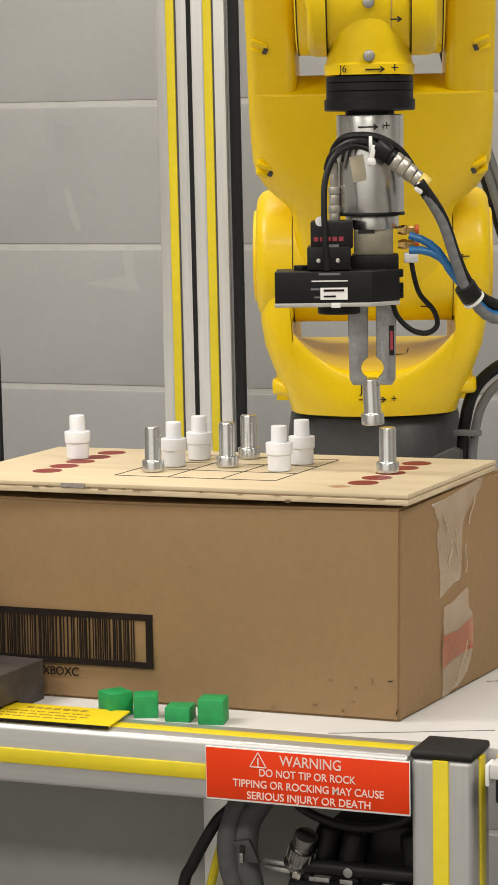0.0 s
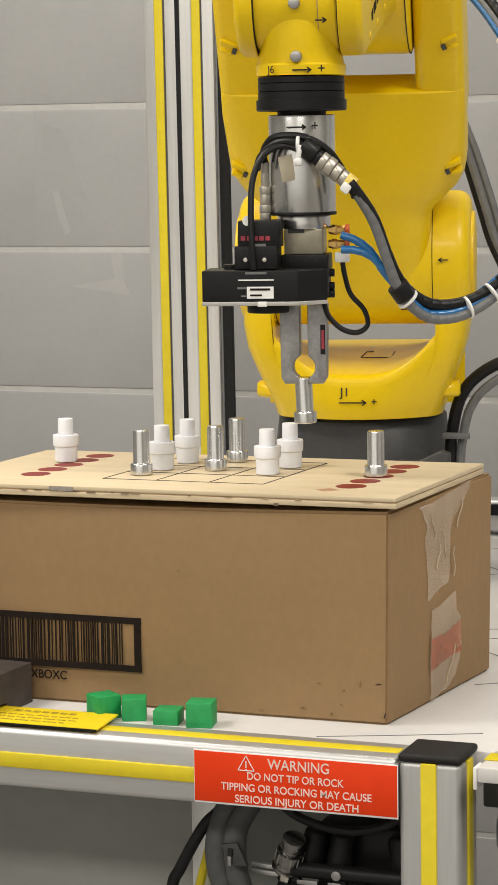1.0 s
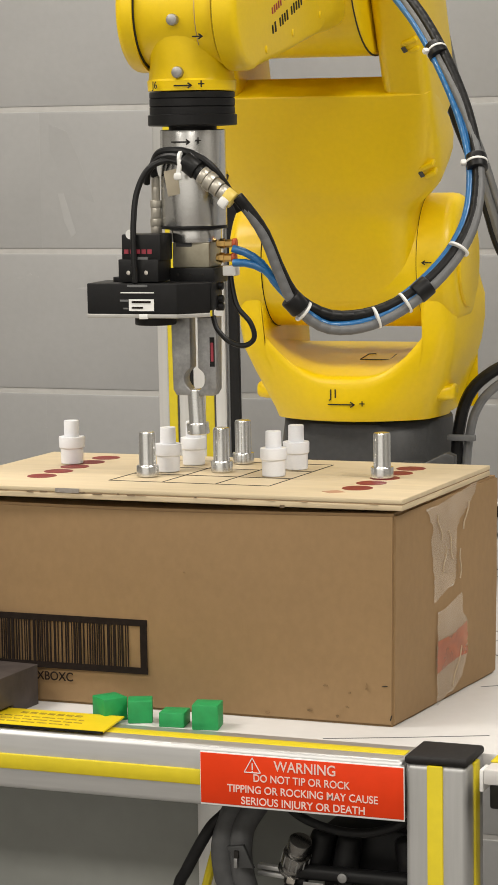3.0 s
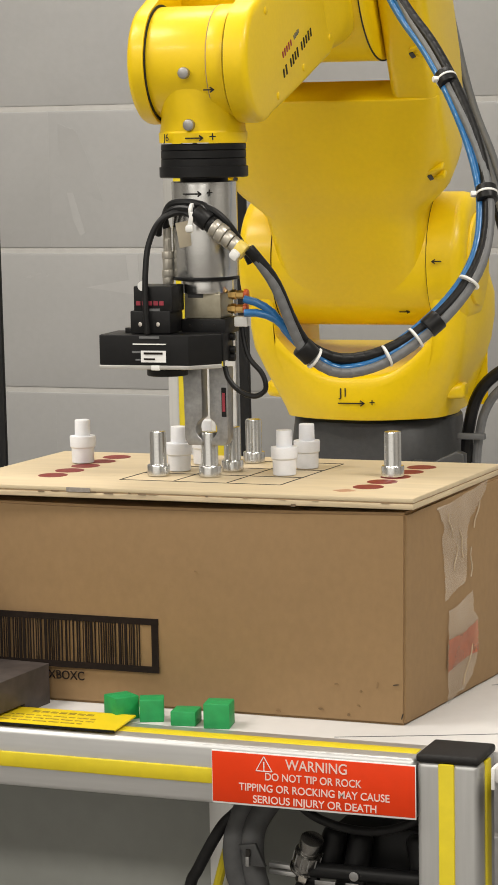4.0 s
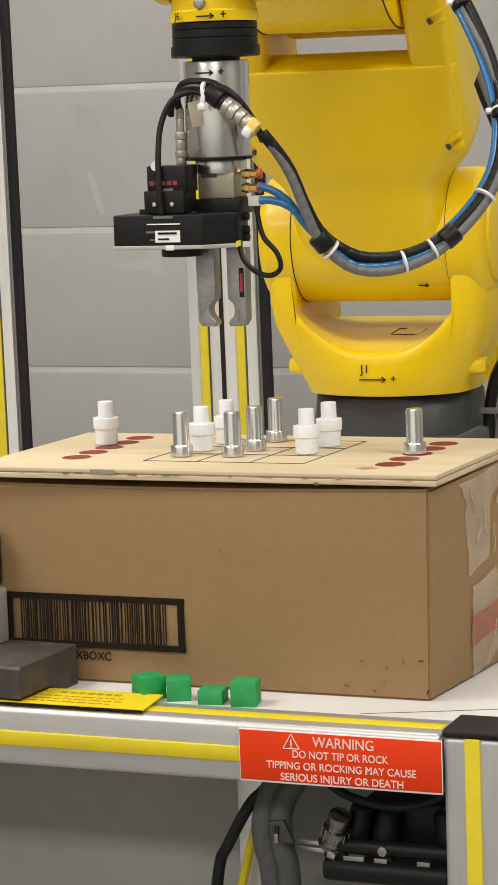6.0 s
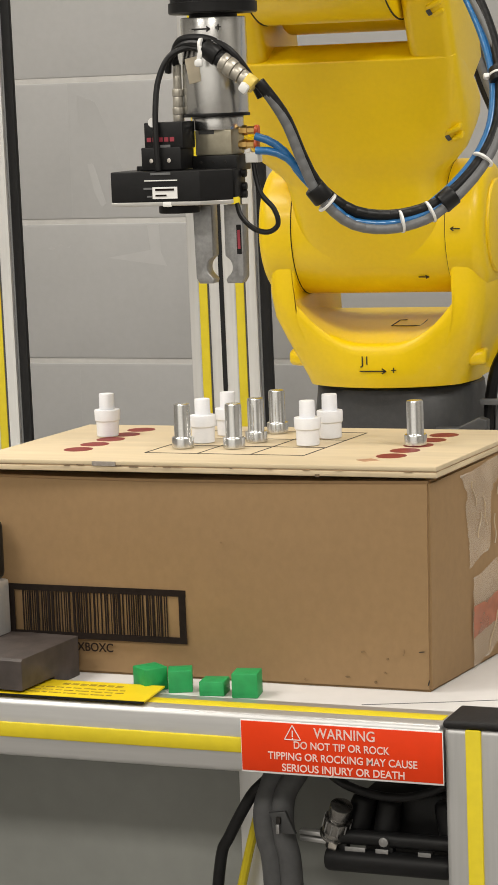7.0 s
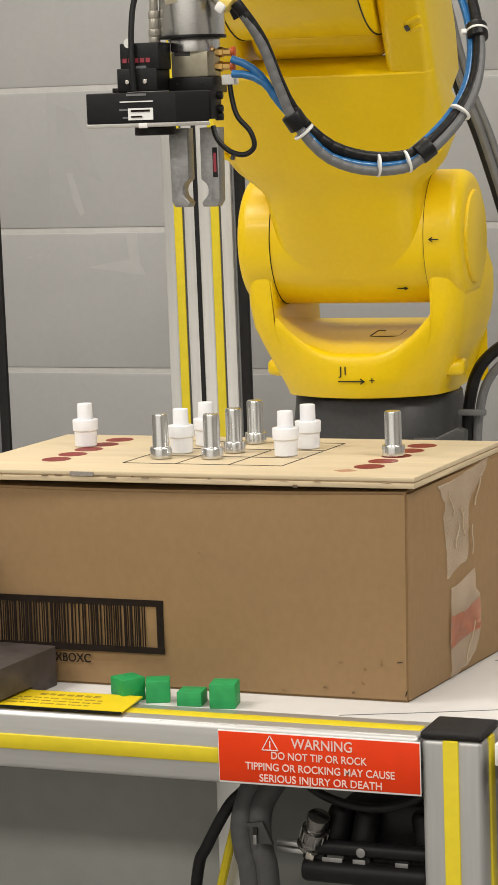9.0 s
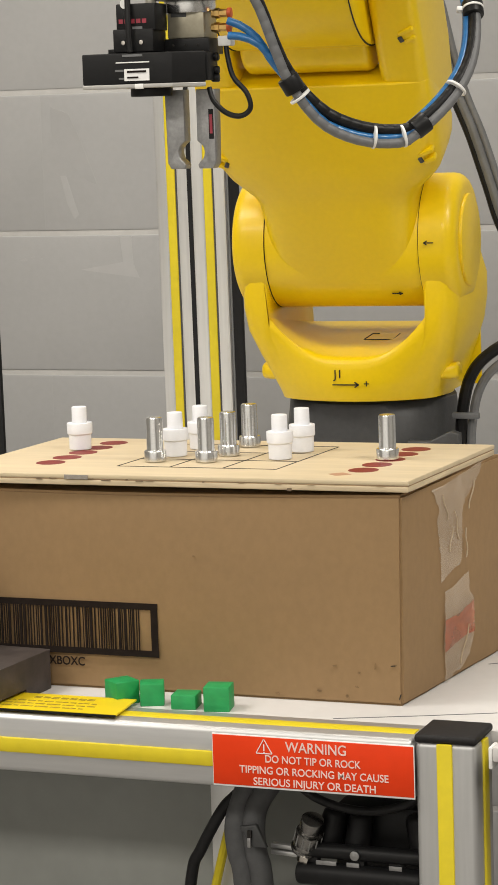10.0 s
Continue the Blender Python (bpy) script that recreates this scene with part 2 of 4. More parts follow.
# ---- room ----
WY = 1.594
tagged(part("floor", box((-0.5, -1.2, FLOOR - 0.05), (7, 6, 0.1)), FLOORM), "sealed grey concrete workshop floor", "floor", kind="structure")
tagged(part("ceiling", box((-0.5, -1.2, CEIL + 0.05), (7, 6, 0.1)), CEILM), "white ceiling of the workshop", "ceiling", kind="structure")
tagged(part("wall_west", box((-4.05, -1.2, 0.6), (0.1, 6, 3.0)), PLAIN), "plain light painted side wall", "wall", kind="structure")
tagged(part("wall_east", box((3.05, -1.2, 0.6), (0.1, 6, 3.0)), PLAIN), "plain light painted side wall", "wall", kind="structure")
# never in view; whiter than the side walls so it bounces light onto fronts
tagged(part("wall_south", box((-0.5, -4.25, 0.6), (7, 0.1, 3.0)), WHITE), "unseen wall behind the viewer, made white to reflect light", "wall", kind="structure")
wall = tagged(part("wall_north", box((-0.5, WY + 0.0992, 0.6), (7, 0.2, 3.0)), MORTAR), "grey painted concrete block wall with struck joints", "wall", kind="structure")

# ---- worktable ----
table = thing("worktable", "aluminium profile robot cart with white top and yellow slot strips", "table")


def profile_bm(c, s, axis):
    """A 45 mm profile bar with rounded edges and a shallow slot along each long face."""
    bm = add_box(bmesh.new(), c, s, 0.0042, None, 3)
    return bm


def rail(name, c, s, axis, upright=False):
    return part(name, profile_bm(c, s, axis), ALUC if upright else ALU, table)


rail("front_rail", (-0.70, 0.0225, -0.0225), (1.398, 0.045, 0.045), "x")
part("slot_strip", box((-0.70, -0.0006, -0.0235), (1.39, 0.003, 0.0115), 0.001), STRIP, table, "yellow plastic slot strip")
part("slot_strip", box((-0.70, 0.0225, -0.0010), (1.39, 0.0135, 0.003), 0.0005), STRIP, table, "yellow plastic slot strip")


def corner_post(x, y):
    rail("corner_post", (x, y, -0.4505), (0.045, 0.045, 0.899), "z", True)
    part("slot_strip", box((x - 0.0005, y - 0.0228, -0.4535), (0.0115, 0.003, 0.904), 0.001), STRIP, table, "yellow plastic slot strip")
    part("slot_strip", box((x + 0.0228, y, -0.4535), (0.003, 0.0115, 0.904), 0.001), STRIP, table, "yellow plastic slot strip")
    bm = bmesh.new()
    add_box(bm, (x, y, 0.0014), (0.0462, 0.0462, 0.0062), 0.0026, None, 3)
    part("end_cap", bm, CAPM, table, "black plastic end cap")


corner_post(0.0225, 0.0225)
corner_post(-1.42, 0.0225)
rail("rear_rail", (-0.70, 0.962, -0.0225), (1.395, 0.045, 0.045), "x")
rail("rear_top_rail", (-0.55, 0.955, 0.0205), (1.25, 0.03, 0.035), "x")
part("slot_gasket", box((-0.55, 0.9385, 0.028), (1.25, 0.004, 0.012)), BLACK, table, "black slot gasket")
part("tabletop", box((-0.40, 0.4925, -0.0065), (2.0, 0.893, 0.009), 0.001), TOPM, table, "white laminate tabletop with pencil marks")
# pencil lines on the top
for (xa, ya), (xb, yb) in (((-0.0787, 0.0515), (-0.02, 0.0735)), ((-0.02, 0.0735), (0.035, 0.096)), ((-0.0133, 0.247), (0.0032, 0.258)), ((0.0032, 0.258), (0.022, 0.276)), ((-0.044, 0.376), (-0.023, 0.356)), ((-0.023, 0.356), (0.0, 0.348)), ((-0.05, 0.42), (-0.02, 0.44)), ((-0.02, 0.44), (-0.035, 0.47)), ((-0.035, 0.47), (-0.06, 0.46)), ((-0.14, 0.76), (-0.10, 0.72)), ((-0.15, 0.70), (-0.11, 0.735)), ((-0.17, 0.86), (-0.13, 0.90))):
    d = Vector((xb - xa, yb - ya, 0))
    part("pencil_line", box((0, 0, 0), (d.length, 0.0012, 0.0004), 0, Matrix.Translation(((xa + xb) / 2, (ya + yb) / 2, -0.0019)) @ Matrix.Rotation(math.atan2(d.y, d.x), 4, "Z")), GREYC, table)
# the table goes on beyond the corner post
part("wing_rail", box((0.338, 0.020, -0.0055), (0.56, 0.049, 0.011), 0.0015), TOPM, table, "white edge profile of the side wing")
part("slot_strip", box((0.338, 0.0240, 0.0006), (0.56, 0.018, 0.0012), 0.0004), STRIP, table, "yellow plastic slot strip")
part("wing_clip", box((0.0565, 0.004, -0.0085), (0.003, 0.016, 0.016), 0.001), NYLON, table)
part("wing_beam", box((0.33, 0.055, -0.030), (0.56, 0.03, 0.022), 0.002), BASEG, table, "dark grey beam")
part("wing_beam", box((0.33, 0.09, -0.070), (0.56, 0.03, 0.022), 0.002), ALU, table)

# ---- block wall pieces ----
BW, BH = 0.4064, 0.2032
blk = mesh_from("block", add_prism(bmesh.new(), [(0.01, -BH / 2 + 0.003), (-0.0075, -BH / 2 + 0.003), (-0.0092, -BH / 2 + 0.0045), (-0.01, -BH / 2 + 0.008), (-0.01, BH / 2 - 0.008), (-0.0092, BH / 2 - 0.0045), (-0.0075, BH / 2 - 0.003), (0.01, BH / 2 - 0.003)], -BW / 2 + 0.00004, BW / 2 - 0.00004, "x"), WALL)
Z1 = 0.4793
for row in range(-6, 8):
    z = Z1 - BH * (row + 0.5)
    x0 = -1.040 + (0.0 if row % 2 == 0 else BW / 2)
    for k in range(-3, 7):
        x = x0 + BW * (k + 0.5)
        if not FLOOR + 0.1 < z < CEIL - 0.1:
            continue
        ob = new("block", blk)
        ob.parent = wall
        ob.matrix_basis = pose(x, WY + 0.0075 + 0.00015 * math.sin(k * 3.1 + row * 1.7), z)
# slightly lighter and darker patches on the blocks
for out, mt in (([(-0.987, 0.223), (-0.919, 0.234), (-0.923, 0.269), (-0.905, 0.271), (-0.903, 0.230), (-0.8945, 0.211)], LIGHTP), ([(-1.013, 0.359), (-1.004, 0.359), (-0.986, 0.302), (-0.993, 0.2965), (-1.0035, 0.318)], LIGHTP), ([(-1.025, 0.458), (-0.996, 0.447), (-0.978, 0.407), (-0.955, 0.345), (-0.970, 0.3505), (-1.005, 0.387), (-1.024, 0.419)], DARKP),
                ([(-1.083, 0.237), (-1.077, 0.240), (-1.070, 0.2385), (-1.076, 0.2355)], LIGHTP), ([(-1.067, 0.241), (-1.061, 0.2445), (-1.058, 0.242), (-1.064, 0.240)], LIGHTP), ([(-1.052, 0.239), (-1.046, 0.2415), (-1.047, 0.238)], LIGHTP)):
    part("paint_patch", add_prism(bmesh.new(), out, WY - 0.00272, WY - 0.0020, "y"), mt, wall)

# ---- guard posts behind ----
def guard_post(xl):
    g = thing("guard_post", "double aluminium guard post with two yellow strips and black edge", "post", "guard posts", m=Matrix.Translation((xl, 0, 0.1)) @ Matrix.Rotation(radians(-0.3), 4, "Y") @ Matrix.Translation((-xl, 0, -0.1)))
    part("profile", box((xl + 0.0425, 0.965 + 0.0165, 0.53), (0.085, 0.033, 1.04), 0.003), ALUV, g)
    part("profile_seam", box((xl + 0.0418, 0.9655, 0.53), (0.0052, 0.003, 1.03)), BLACK, g, "black seam between the profiles")
    for dx in (0.0193, 0.0645):
        part("slot_strip", box((xl + dx, 0.9648, 0.53), (0.0105, 0.003, 1.03), 0.001), STRIP, g, "yellow plastic slot strip")
        # thin strips beside each slot; the right one is dark to paint in shade
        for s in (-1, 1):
            part("slot_shadow", box((xl + dx + s * 0.0062, 0.9652, 0.53), (0.0016, 0.002, 1.03)), BASEG if s > 0 else ALU, g, "slot edge strip, its right one dark as painted shade")
    part("panel_edge", box((xl + 0.0866, 0.9720, 0.53), (0.0030, 0.008, 1.04), 0.0008), GREYC, g, "grey edge of the guard panel")
    part("edge_gasket", box((xl + 0.0940, 0.970, 0.53), (0.0118, 0.006, 1.04), 0.001), BLACK, g, "black rubber edge gasket")
    return g


guard_post(-0.5947)
guard_post(-0.9060)

# ---- carton and board ----
carton = thing("cardboard_box", "brown kraft cardboard box with taped side and printed barcode", "box", m=pose(-0.0389, 0.0982, -0.002))
BL, BD, BHT, SKEW = 0.378, 0.205, 0.1633, 0.112   # the empty box leans out of square


def carton_body():
    bm = bmesh.new()
    add_box(bm, (-BL / 2, BD / 2, BHT / 2), (BL, BD, BHT))
    bmesh.ops.subdivide_edges(bm, edges=bm.edges[:], cuts=9, use_grid_fill=True)
    for v in bm.verts:
        x, y, z = v.co
        u, w, h = -x / BL, y / BD, z / BHT
        bulge = 0.004 * math.sin(math.pi * min(max(u, 0), 1)) * math.sin(math.pi * h)
        if y < 1e-4:
            v.co.y -= bulge
        if x > -1e-4:
            v.co.x += 0.004 * math.sin(math.pi * w) * math.sin(math.pi * h) + 0.0022 * h
        if z > BHT - 1e-4:
            v.co.z -= 0.0003 + (0.0022 + 0.0036 * math.sin(math.pi * min(1, max(u, 0) * 0.8))) * max(0, 1 - 2.2 * w)
        v.co.x += SKEW * v.co.y
        v.co += 0.0006 * Vector((noise.noise(v.co * 30), noise.noise(v.co * 31 + Vector((5, 0, 0))), 0))
    es = [e for e in bm.edges if len(e.link_faces) == 2 and e.calc_face_angle(0) > 1.0]
    bmesh.ops.bevel(bm, geom=es, offset=0.002, segments=2, affect="EDGES")
    return bm


part("carton_body", carton_body(), CARD, carton)
# printed barcode, frame and words on the front
fy = -0.0042
for c, sz in (((-0.2740, 0.0686), (0.1545, 0.0050)), ((-0.2740, 0.0310), (0.1545, 0.0050)), ((-0.1998, 0.0498), (0.0056, 0.0326)), ((-0.3482, 0.0498), (0.0056, 0.0326))):
    part("print_frame", box((c[0], fy, c[1]), (sz[0], 0.0008, sz[1])), PRINT, carton, "black printed barcode frame")
rnd = random.Random(4)
x = -0.2125
while x > -0.3385:
    w = rnd.choice((0.0006, 0.0007, 0.0010, 0.0015, 0.0021))
    part("barcode_bar", box((x - w / 2, fy, 0.0498), (w, 0.0008, 0.0325)), PRINT, carton)
    x -= w + rnd.choice((0.0009, 0.0010, 0.0013, 0.0018, 0.0024))
text("printed_word", "WXBOXC", 0.0098, PRINT, carton, Matrix.Translation((-0.2805, fy - 0.0002, 0.0220)) @ FRONT, 1.0, 0.0405, 0.00012)
# fold scuffs
SCUFF = surf("dark_scuff", (0.20, 0.122, 0.055), 0.8, vary=0.3, scale=300)
SCAR = surf("torn_edge", (0.02, 0.013, 0.008), 0.8, vary=0.3, scale=300)
for sx, sz, sw, sh, sa, mt in ((-0.0065, 0.0312, 0.0050, 0.0008, -0.12, SCAR), (-0.0018, 0.0075, 0.0010, 0.0050, 0.3, SCAR), (-0.044, 0.006, 0.0025, 0.0022, 0.5, SCUFF), (-0.066, 0.009, 0.0045, 0.0016, 0.2, SCUFF), (-0.036, 0.0135, 0.0030, 0.0012, 0.4, SCUFF), (-0.021, 0.030, 0.0012, 0.0052, 0.15, SCUFF), (-0.034, 0.0245, 0.0022, 0.0018, 0.0, SCUFF), (-0.053, 0.029, 0.0036, 0.0014, 0.1, SCUFF), (-0.10, 0.005, 0.004, 0.0015, 0.2, SCUFF), (-0.165, 0.110, 0.0018, 0.0014, 0.2, SCUFF)):
    part("scuff", add_loft(bmesh.new(), [(-0.0003, 0, 0, sw / 2, sh / 2, 2), (0.0003, 0, 0, sw / 2, sh / 2, 2)], Matrix.Translation((sx, -0.0012 - 0.0035 * math.sin(math.pi * min(1, -sx / BL)) * math.sin(math.pi * sz / BHT), sz)) @ Matrix.Rotation(sa, 4, "Y"), 10, "y"), mt, carton)


def tape_strip(outline, z0, z1, seed, lift=0.0008):
    """A creased strip on the box's end; outline gives its two edges (bottom to top)."""
    bm = bmesh.new()
    r = random.Random(seed)
    nz, nyy = 26, 9
    grid = []
    for i in range(nz + 1):
        h = i / nz
        ya = float(np.interp(h, [o[0] for o in outline], [o[1] for o in outline]))
        yb = float(np.interp(h, [o[0] for o in outline], [o[2] for o in outline]))
        rowv = []
        for j in range(nyy + 1):
            w = j / nyy
            y = ya + (yb - ya) * w + (r.uniform(-0.0012, 0.0012) if j in (0, nyy) else 0)
            z = z0 + (z1 - z0) * h + (0.010 * (w - 0.5) if i in (0, nz) else 0)
            crease = 0.0016 * abs(noise.noise(Vector((y * 90 + seed, z * 45, 0)))) + 0.0010 * abs(noise.noise(Vector((y * 240, z * 90 + seed, 3))))
            d = 0.0042 * math.sin(math.pi * y / BD) * math.sin(math.pi * min(z, BHT) / BHT) + 0.0022 * z / BHT + lift + crease
            rowv.append(bm.verts.new((d + SKEW * y, y, z)))
        grid.append(rowv)
    for a, b in zip(grid, grid[1:]):
        for j in range(nyy):
            bm.faces.new((a[j], a[j + 1], b[j + 1], b[j]))
    return bm


part("tape", tape_strip([(0, 0.064, 0.099), (0.15, 0.063, 0.104), (0.60, 0.061, 0.110), (0.72, 0.066, 0.116), (0.85, 0.059, 0.137), (1, 0.053, 0.156)], 0.088, 0.1595, 1), TAPE, carton, "crumpled clear packing tape")
part("tape", tape_strip([(0, 0.077, 0.101), (0.15, 0.075, 0.124), (0.30, 0.072, 0.130), (0.75, 0.068, 0.128), (0.85, 0.069, 0.117), (1, 0.069, 0.114)], 0.003, 0.078, 2, 0.0014), TAPE, carton, "crumpled clear packing tape")
FOLD = surf("tape_fold", (0.40, 0.31, 0.21), 0.3, vary=0.1, scale=80)
for a, b in (((0.125, 0.095), (0.128, 0.118)), ((0.100, 0.124), (0.094, 0.105)), ((0.150, 0.152), (0.136, 0.132)), ((0.132, 0.040), (0.120, 0.010)), ((0.092, 0.130), (0.088, 0.150)), ((0.106, 0.135), (0.112, 0.112))):
    pts = []
    for k in range(5):
        f = k / 4
        y, z = a[0] - 0.016 + (b[0] - a[0]) * f + 0.002 * math.sin(6 * f), a[1] + (b[1] - a[1]) * f
        pts.append((0.0042 * math.sin(math.pi * y / BD) * math.sin(math.pi * z / BHT) + 0.0022 * z / BHT + 0.0028 + SKEW * y, y, z))
    part("tape_fold", add_tube(bmesh.new(), pts, 0.0006, 6, 2), FOLD, carton, "whitish crease in the tape")
TAPER = surf("faded_red_print", (0.46, 0.13, 0.065), 0.5, vary=0.2, scale=60, stain=0.2, stain_scale=30)
TAPER.node_tree.nodes["Principled BSDF"].inputs["Alpha"].default_value = 0.55
part("red_mark", tape_strip([(0, 0.071, 0.128), (1, 0.069, 0.126)], 0.031, 0.053, 2, 0.0020), TAPER, carton, "faded red print under the tape")

BT = 0.17
board = thing("game_board", "birch plywood game board with ink grid and red dots", "board", m=pose(-0.0304, 0.0970, 0.1610))
# outline of the hand-cut board, a little out of square
BOARD = [(0, 0), (0.0125, 0.1966), (-0.3731, 0.1900), (-0.3856, -0.0066)]


def ply(z0, z1, inset, bevel=0.0):
    c = Vector((-0.1866, 0.095))
    pts = [c + (Vector(p) - c) * (1 - inset / 0.1) for p in BOARD]
    return add_prism(bmesh.new(), [(p.x, p.y) for p in pts], z0, z1, "z", bevel)


part("top_ply", ply(0.0054, 0.0090, 0, 0.0007), PLY, board)
part("glue_line", ply(0.0046, 0.0054, 0.0004), GLUE, board)
part("ply_layer", ply(0.0004, 0.0046, 0.0001, 0.0005), PLYEDGE, board)
# dirt and splinters along the front edge
rnd = random.Random(11)
SMUDGE = surf("edge_grime", (0.17, 0.12, 0.075), 0.8, vary=0.4, scale=300)
for k in range(16):
    u = rnd.uniform(0.42, 0.97) if k % 4 else rnd.uniform(0.03, 0.4)
    w, h = rnd.uniform(0.0012, 0.008), rnd.uniform(0.0004, 0.0008)
    part("edge_chip", box((-0.3856 * u, -0.0066 * u - 0.0001, rnd.choice((0.0046, 0.0050, 0.0055))), (w, 0.0006, h), 0, None), SMUDGE if k % 2 else GLUE, board)
GREASE = surf("grey_grease", (0.30, 0.27, 0.24), 0.7, vary=0.3, scale=200)
part("edge_stain", box((-0.2690, -0.0050, 0.0068), (0.020, 0.0008, 0.0034)), GREASE, board)
part("corner_nick", box((-0.0935, -0.0018, 0.0008), (0.0035, 0.001, 0.0022)), SMUDGE, board)


def on_board(x, y):
    return Vector((x + 0.0304, y - 0.0970, 0))


for cx, cy, dx in ((-0.3471, 0.1466, 0.0013), (-0.0813, 0.1455, 0.0019)):
    for k in range(5):
        p = on_board(cx + dx * k, cy + 0.0283 * k)
        part("red_dot", add_lathe(bmesh.new(), [(0.0118, 0.0088), (0.0120, 0.00905), (0.0118, 0.0092)], Matrix.Translation(p), 28), DOT, board)
# ink grid, three squares each way
GO, GU, GV = Vector((-0.2838, 0.1364)), Vector((0.1337, 0.0020)), Vector((0.0090, 0.1245))


def ink_stroke(a, b, z):
    d = b - a
    part("ink_line", box((0, 0, 0), (d.length, 0.0011, 0.0004), 0, Matrix.Translation(on_board(*((a + b) / 2)) + Vector((0, 0, z))) @ Matrix.Rotation(math.atan2(d.y, d.x), 4, "Z")), INK, board)


for k in range(4):
    ink_stroke(GO + GU * (k / 3), GO + GU * (k / 3) + GV, 0.00905)
    ink_stroke(GO + GV * (k / 3), GO + GV * (k / 3) + GU, 0.0091)
part("knot_mark", add_loft(bmesh.new(), [(0.0087, -0.0625, 0.0262, 0.010, 0.0085, 1.1), (0.0091, -0.0625, 0.0262, 0.0095, 0.008, 1.1)]), surf("pink_wood_stain", (0.40, 0.22, 0.13), 0.6), board)

# ---- game pegs ----
def metal_peg(m):
    g = thing("aluminium_peg", "turned aluminium peg with a wider foot", "peg", "aluminium pegs", m=m)
    bm = add_lathe(bmesh.new(), [(0.0083, 0), (0.0089, 0.0006), (0.0089, 0.0082), (0.0085, 0.0088), (0.0069, 0.0090), (0.0067, 0.0094), (0.0067, 0.0340), (0.0062, 0.0353), (0.0055, 0.0357), (0.0035, 0.0357)], None, 36)
    part("peg_body", bm, BRIGHT, g)
    return g


def white_peg(m):
    g = thing("white_peg", "white printed plastic peg with stepped top", "peg", "white pegs", m=m)
    bm = add_lathe(bmesh.new(), [(0.0088, 0), (0.0092, 0.0005), (0.0094, 0.0122), (0.0105, 0.0134), (0.0107, 0.0215), (0.0104, 0.0222), (0.0064, 0.0223), (0.0062, 0.0350), (0.0059, 0.0355)], None, 36)
    part("peg_body", bm, WHITEP, g)
    return g


for x, y in ((-0.2625, 0.1700), (-0.2146, 0.2089), (-0.2160, 0.2605), (-0.0792, 0.2065)):
    metal_peg(pose(x, y - 0.006, BT + 0.0004, 0, 0, x * 900))
for x, y in ((-0.3550, 0.2300), (-0.2580, 0.2048), (-0.2535, 0.2480), (-0.1662, 0.2008), (-0.1622, 0.2425)):
    white_peg(pose(x, y - 0.009, BT + 0.0004, 0, 0, x * 700))

# ---- cubes and block on the table ----
for x, y, a, s, tall in ((-0.2535, 0.0615, 52, 0.0200, 0.0180), (-0.2290, 0.0630, 22, 0.0185, 0.0172), (-0.1995, 0.0595, 8, 0.0195, 0.0112), (-0.1725, 0.0590, 10, 0.0200, 0.0190)):
    cube = part("green_cube", box((0, 0, tall / 2), (s, s, tall), 0.0008), GREEN)
    cube.matrix_basis = pose(x, y, -0.002, 0, 0, a)
    tagged(cube, "small green painted wooden cube on the tabletop", "cube", "green cubes")
def block_body():
    bm = bmesh.new()
    return add_prism(bm, [(-0.049, 0.0075), (-0.049, 0.0300), (-0.047, 0.0318), (0.0365, 0.0318), (0.0365, 0.0), (-0.0010, 0.0), (-0.0010, 0.0075)], -0.123, 0.001, "x", 0.0010, None, 2)


blockt = thing("base_block", "dark brown block with an upright grey and black handle", "block", m=pose(-0.3315, 0.0535, -0.002, 0, 0, -5.0))
part("block_body", block_body(), DARKB, blockt)
part("stem", box((-0.0668, 0.022, 0.0538), (0.018, 0.02, 0.044), 0.002), ALUV, blockt)
part("grip", box((-0.0678, 0.022, 0.100), (0.017, 0.022, 0.05), 0.007, None, 3), BLACK, blockt)

# ---- warning signs ----
sign = thing("warning_sign", "red warning sign with white lettering on the rail", "sign")
part("backing", box((-0.0770, -0.0018, -0.0232), (0.1545, 0.0012, 0.0395), 0.0004), WHITE, sign, "white sign border")
part("red_field", box((-0.0770, -0.0022, -0.0229), (0.1535, 0.0012, 0.0372), 0.0003), REDL, sign)
SY = -0.0029
LETTER = surf("worn_white_print", (0.80, 0.60, 0.54), 0.5, vary=0.10, scale=600)
for words, size, sx, z, wd in (("WARNING", 0.0108, -0.0735, -0.0108, 0.0465), ("DO NOT TIP OR ROCK", 0.0078, -0.0765, -0.0205, 0.0730), ("TIPPING OR ROCKING MAY CAUSE", 0.0078, -0.0760, -0.0293, 0.1140), ("SERIOUS INJURY OR DEATH", 0.0078, -0.0755, -0.0378, 0.0935)):
    text("lettering", words, size, LETTER, sign, Matrix.Translation((sx, SY, z)) @ FRONT, 1.0, wd, 0.00009)
for k in range(3):
    a, b = [Vector((math.sin(2 * math.pi * j / 3), 0, math.cos(2 * math.pi * j / 3))) * 0.0072 for j in (k, k + 1)]
    mid, d = (a + b) / 2, b - a
    part("triangle_edge", box((0, 0, 0), (d.length, 0.0004, 0.0006), 0, Matrix.Translation(Vector((-0.1135, SY, -0.0128)) + mid) @ Matrix.Rotation(-math.atan2(d.z, d.x), 4, "Y")), WHITE, sign)
part("exclamation_mark", box((-0.1135, SY, -0.0120), (0.0008, 0.0004, 0.0048)), WHITE, sign)
part("exclamation_mark", box((-0.1135, SY, -0.0156), (0.0009, 0.0004, 0.0009)), WHITE, sign)
ysign = thing("caution_sign", "yellow sign with black printed bars lying on the rail", "sign")
